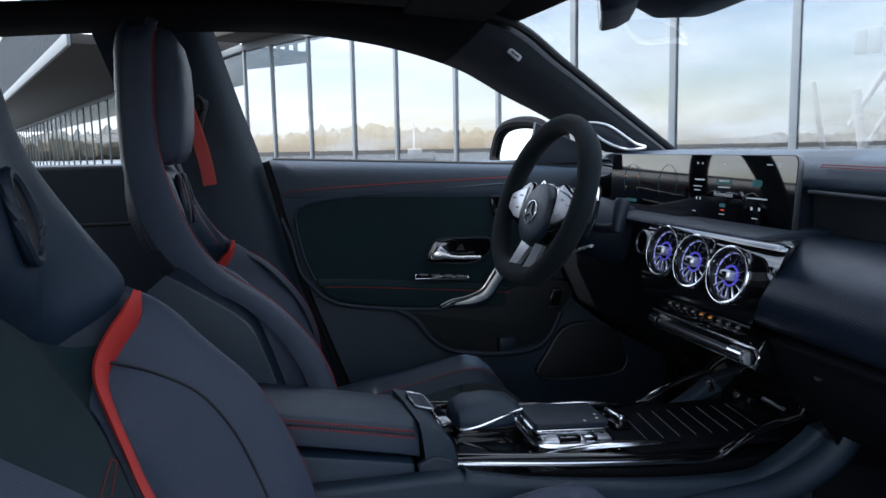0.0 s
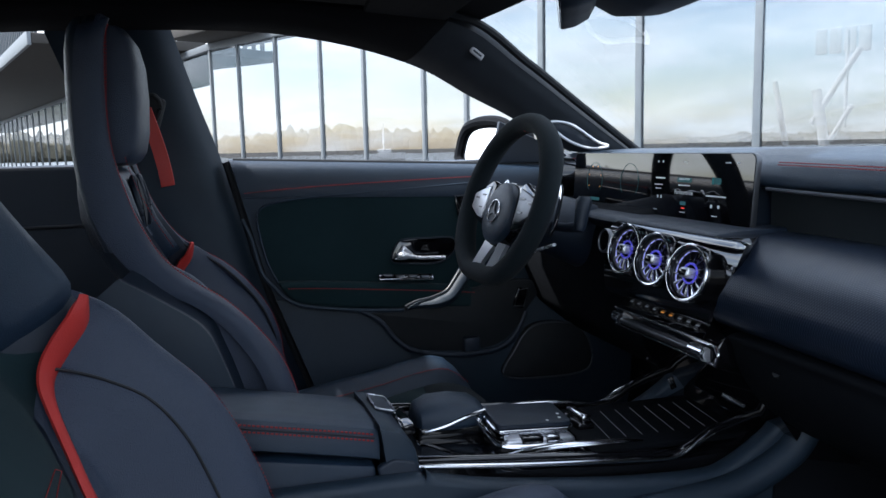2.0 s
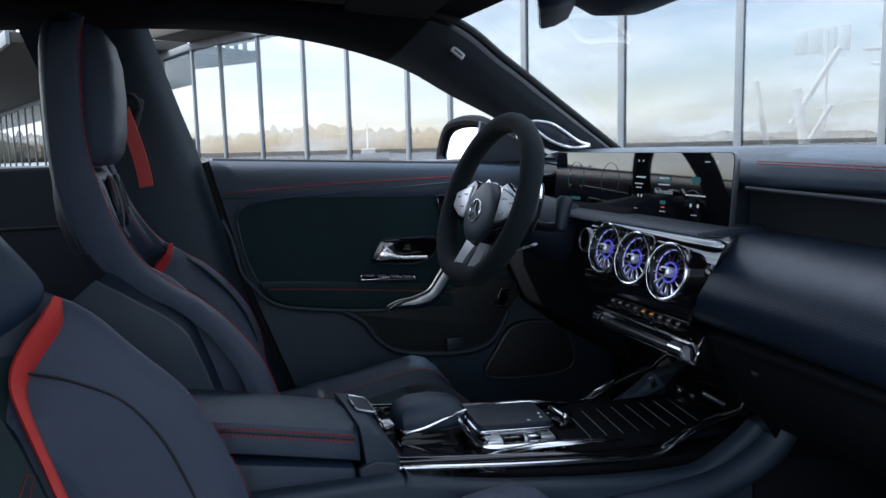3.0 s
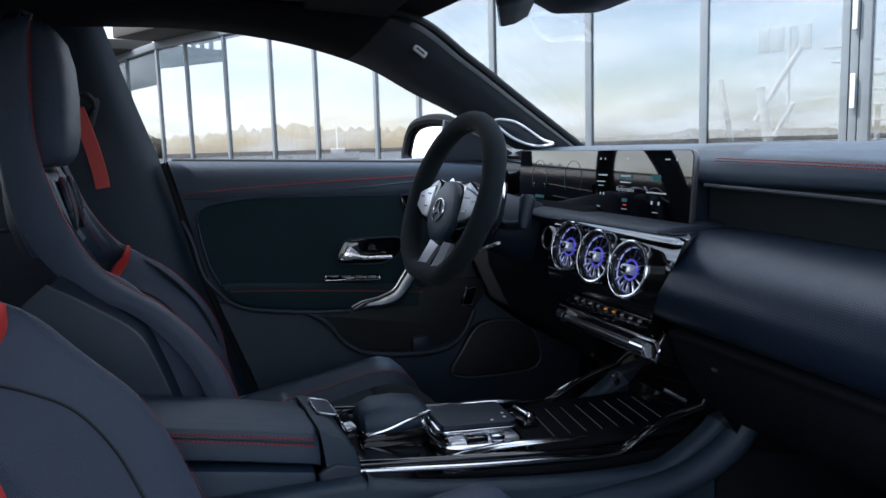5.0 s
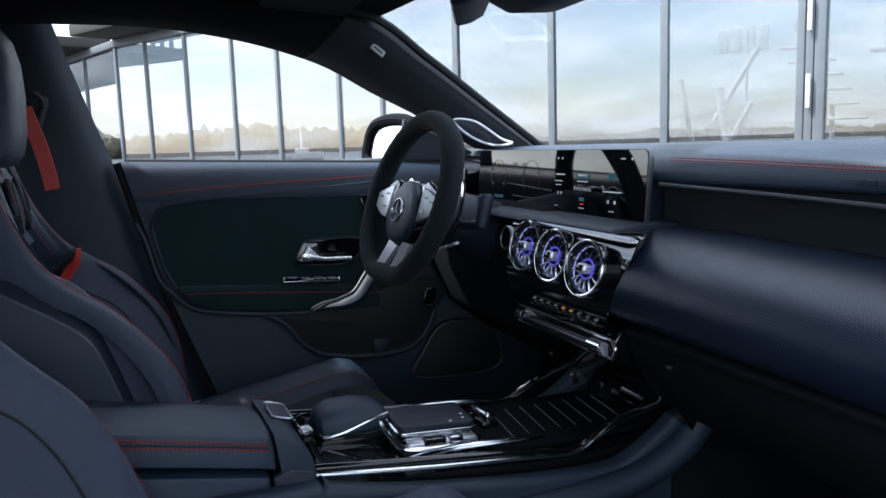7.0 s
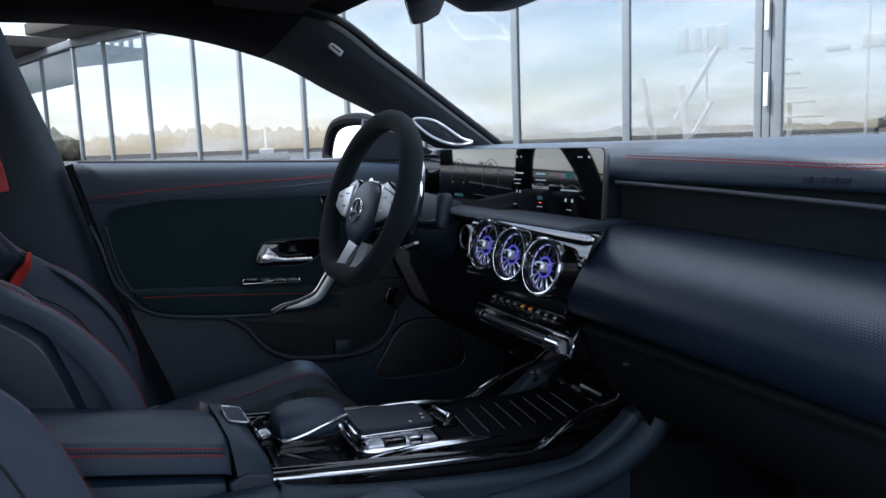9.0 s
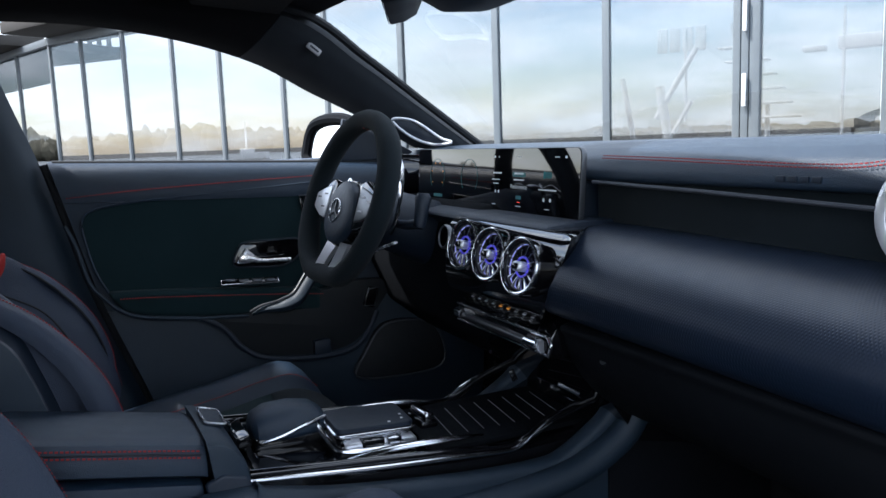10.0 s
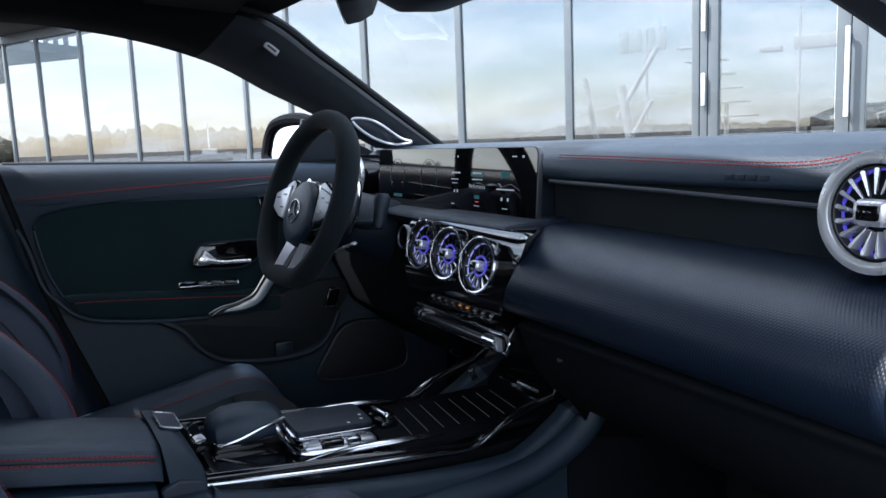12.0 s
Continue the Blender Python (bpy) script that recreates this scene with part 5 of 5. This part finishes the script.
# armrest box
arm = thing("armrest_box", "leather covered armrest box with red double seam", "armrest")
LID_RISE = [(-0.40, 0.085), (-0.30, 0.072), (-0.04, 0.026), (0.06, 0.007), (0.150, -0.011), (0.156, -0.014)]
lid = []
for y, dz in LID_RISE:
    k = 0.985 if y > 0.153 else 1.0
    prof = [(-0.104, 0.570), (-0.108, 0.590), (-0.100, 0.602), (-0.085, 0.607), (0.0, 0.6215), (0.02, 0.6225), (0.085, 0.6275), (0.102, 0.6235), (0.110, 0.610), (0.111, 0.588), (0.105, 0.584), (0.0, 0.572)]
    lid.append([Vector((a * k, y, b + dz)) for a, b in prof])
part("lid", loft(lid), LEATHER_SMOOTH, arm, "padded leather lid")
for x, z in ((0.1075, 0.6180), (0.1105, 0.6105)):
    part("stitching", stitches([(x, y, z + lerp(LID_RISE, y)) for y in np.linspace(-0.12, 0.148, 44)], size=0.0012), THREAD, arm, "red double seam")
part("lid_crease", sweep([(0.1102, y, 0.6142 + lerp(LID_RISE, y)) for y in np.linspace(-0.12, 0.15, 24)], 0.0009, 6), RUBBER, arm)
part("body", prism([(-0.40, 0.650), (-0.30, 0.638), (-0.04, 0.600), (0.150, 0.5665), (0.165, 0.25), (-0.40, 0.25)], "x", -0.105, 0.1125, 0.006), LEATHER_SMOOTH, arm)
hoop = [(p.x, p.y) for p in smooth_path(as3([(0.156, 0.619), (0.180, 0.612), (0.199, 0.590), (0.206, 0.560), (0.211, 0.515), (0.218, 0.46)]), 4)] + [(0.176, 0.46), (0.164, 0.56)]
part("front_band", loft([[Vector((x, y if k else y * 0.97 + 0.006, z + dz)) for y, z in hoop] for x, dz, k in ((-0.110, -0.026, 0), (-0.104, -0.019, 1), (0.0, -0.006, 1), (0.112, 0.001, 1), (0.119, -0.003, 1), (0.121, -0.010, 0))]), SOFT_PLASTIC, arm, "smooth front band")
part("band_foot", prism([(0.150, 0.568), (0.172, 0.578), (0.200, 0.570), (0.212, 0.55), (0.222, 0.46), (0.170, 0.46)], "x", 0.112, 0.1245, 0.004, 3), PLASTIC, arm)
bt = part("release_button", moved(prism(rounded(0.080, 0.026, 0.006), "z", -0.003, 0.0022, 0.001), pose(-0.006, 0.179, 0.6085, -15, -3, 0)), PLASTIC, arm)
part("button_rim", moved(sweep([(a, b, 0.0025) for a, b in rounded(0.082, 0.028, 0.007)], 0.0013, 6, True), pose(-0.006, 0.179, 0.6085, -15, -3, 0)), BRUSHED, bt)

# palm rest and touchpad
palm = thing("palm_rest", "black leather palm rest with a silver rim", "palm rest")
rg = []
for y, k, z in ((0.240, 0.55, 0.578), (0.246, 0.85, 0.588), (0.266, 1.0, 0.597), (0.300, 1.0, 0.598), (0.332, 0.95, 0.592), (0.346, 0.8, 0.582), (0.351, 0.6, 0.574)):
    rg.append([Vector((-0.068 + 0.046 * k * math.copysign(abs(math.cos(t)) ** 0.8, math.cos(t)), y, 0.556 + (z - 0.562) * math.copysign(abs(math.sin(t)) ** 0.85, math.sin(t)) * (1 if math.sin(t) > 0 else 0.4))) for t in (2 * math.pi * i / 20 for i in range(20))])
part("cushion", loft(rg), LEATHER_SMOOTH, palm)
part("rim", sweep(smooth_path([(-0.030, 0.245, 0.548), (-0.022, 0.275, 0.556), (-0.022, 0.31, 0.567), (-0.030, 0.345, 0.572)], 6), 0.003, 8), CHROME, palm)
part("foot", box(-0.105, -0.025, 0.24, 0.345, 0.53, 0.556, 0.008), PIANO, palm)
part("front_keys", moved(box(-0.045, 0.045, -0.010, 0.010, -0.008, 0.008, 0.003), pose(-0.06, 0.222, 0.560, 10)), PIANO, palm)
for i in range(3):
    part("key_rim", sweep([(-0.085 + 0.028 * i, 0.213, 0.570), (-0.070 + 0.028 * i, 0.213, 0.570)], 0.0018, 6), CHROME, palm)

pad_ = thing("touchpad", "touchpad with matt black top in a chrome cradle", "touchpad")
PM = pose(-0.012, 0.403, 0.560, -3.5, 3, 0)
part("surface", moved(prism(rounded(0.082, 0.118, 0.010), "z", 0.0, 0.0075, 0.002), PM), PLASTIC, pad_, "matt black touch surface")
part("cradle", moved(prism(rounded(0.092, 0.126, 0.014), "z", -0.006, 0.0, 0.002), PM), CHROME, pad_)
part("cheek", moved(box(0.040, 0.066, -0.055, 0.055, -0.022, -0.006, 0.006, 3), PM), SILVER, pad_, "silver key ledge")
part("key", moved(box(0.050, 0.0665, -0.030, 0.004, -0.014, -0.003, 0.002), PM), PIANO, pad_)
part("key", moved(box(0.050, 0.0665, 0.008, 0.030, -0.014, -0.003, 0.002), PM), CHROME, pad_)
part("rear_rim", sweep(smooth_path([PM @ Vector(p) for p in ((-0.045, -0.055, 0.002), (-0.01, -0.072, -0.002), (0.045, -0.066, -0.012), (0.068, -0.045, -0.016), (0.070, 0.05, -0.016))], 6), 0.004, 8), CHROME, pad_)
part("base", moved(box(-0.046, 0.062, -0.060, 0.060, -0.034, -0.008, 0.005), PM), PIANO, pad_)
for a, b in ((0.025, 0.045), (0.033, 0.022), (0.010, 0.048)):
    part("mark", moved(box(a - 0.002, a + 0.002, b - 0.002, b + 0.002, 0.0074, 0.0079), PM), WHITE_PRINT, pad_)
tog = thing("drive_toggle", "small chrome rocker on the console", "toggle switch")
part("rocker", moved(box(-0.026, 0.026, -0.009, 0.009, -0.007, 0.007, 0.005, 3), pose(-0.030, 0.500, 0.548, -12, 0, 6)), CHROME, tog)
part("base", box(-0.06, 0.0, 0.486, 0.514, 0.528, 0.543, 0.004), PIANO, tog)

# ---- mirror and sensor housing at the windscreen ----
rear_mirror = thing("rear_view_mirror", "frameless rear-view mirror hanging from the windscreen", "rear-view mirror")
RM = pose(-0.017, 0.463, 1.184, 6, 0, -24)
ov = rounded(0.235, 0.070, 0.026, 6)
part("housing", moved(loft([[Vector((a * k, y, b * k)) for a, b in ov] for k, y in ((0.985, 0.0), (1.0, 0.004), (0.97, 0.022), (0.80, 0.042), (0.45, 0.052))]), RM), PLASTIC, rear_mirror)
part("glass", moved(prism([(a * 0.97, b * 0.97) for a, b in ov], "y", -0.003, 0.0, 0.001), RM), MIRROR, rear_mirror)
part("stem", sweep([(0.0, 0.505, 1.188), (0.0, 0.575, 1.20)], 0.012, 10), PLASTIC, rear_mirror)
sensor = thing("sensor_housing", "black sensor housing behind the rear-view mirror", "sensor housing")
rg = []
for y, k, z in ((0.46, 0.7, 1.240), (0.52, 0.85, 1.206), (0.58, 0.88, 1.179), (0.63, 0.8, 1.179), (0.69, 0.6, 1.196)):
    rg.append([Vector((0.0 + 0.105 * k * math.cos(t), y, z + 0.022 * k * math.sin(t))) for t in (2 * math.pi * i / 24 for i in range(24))])
part("cover", loft(rg), PLASTIC, sensor)
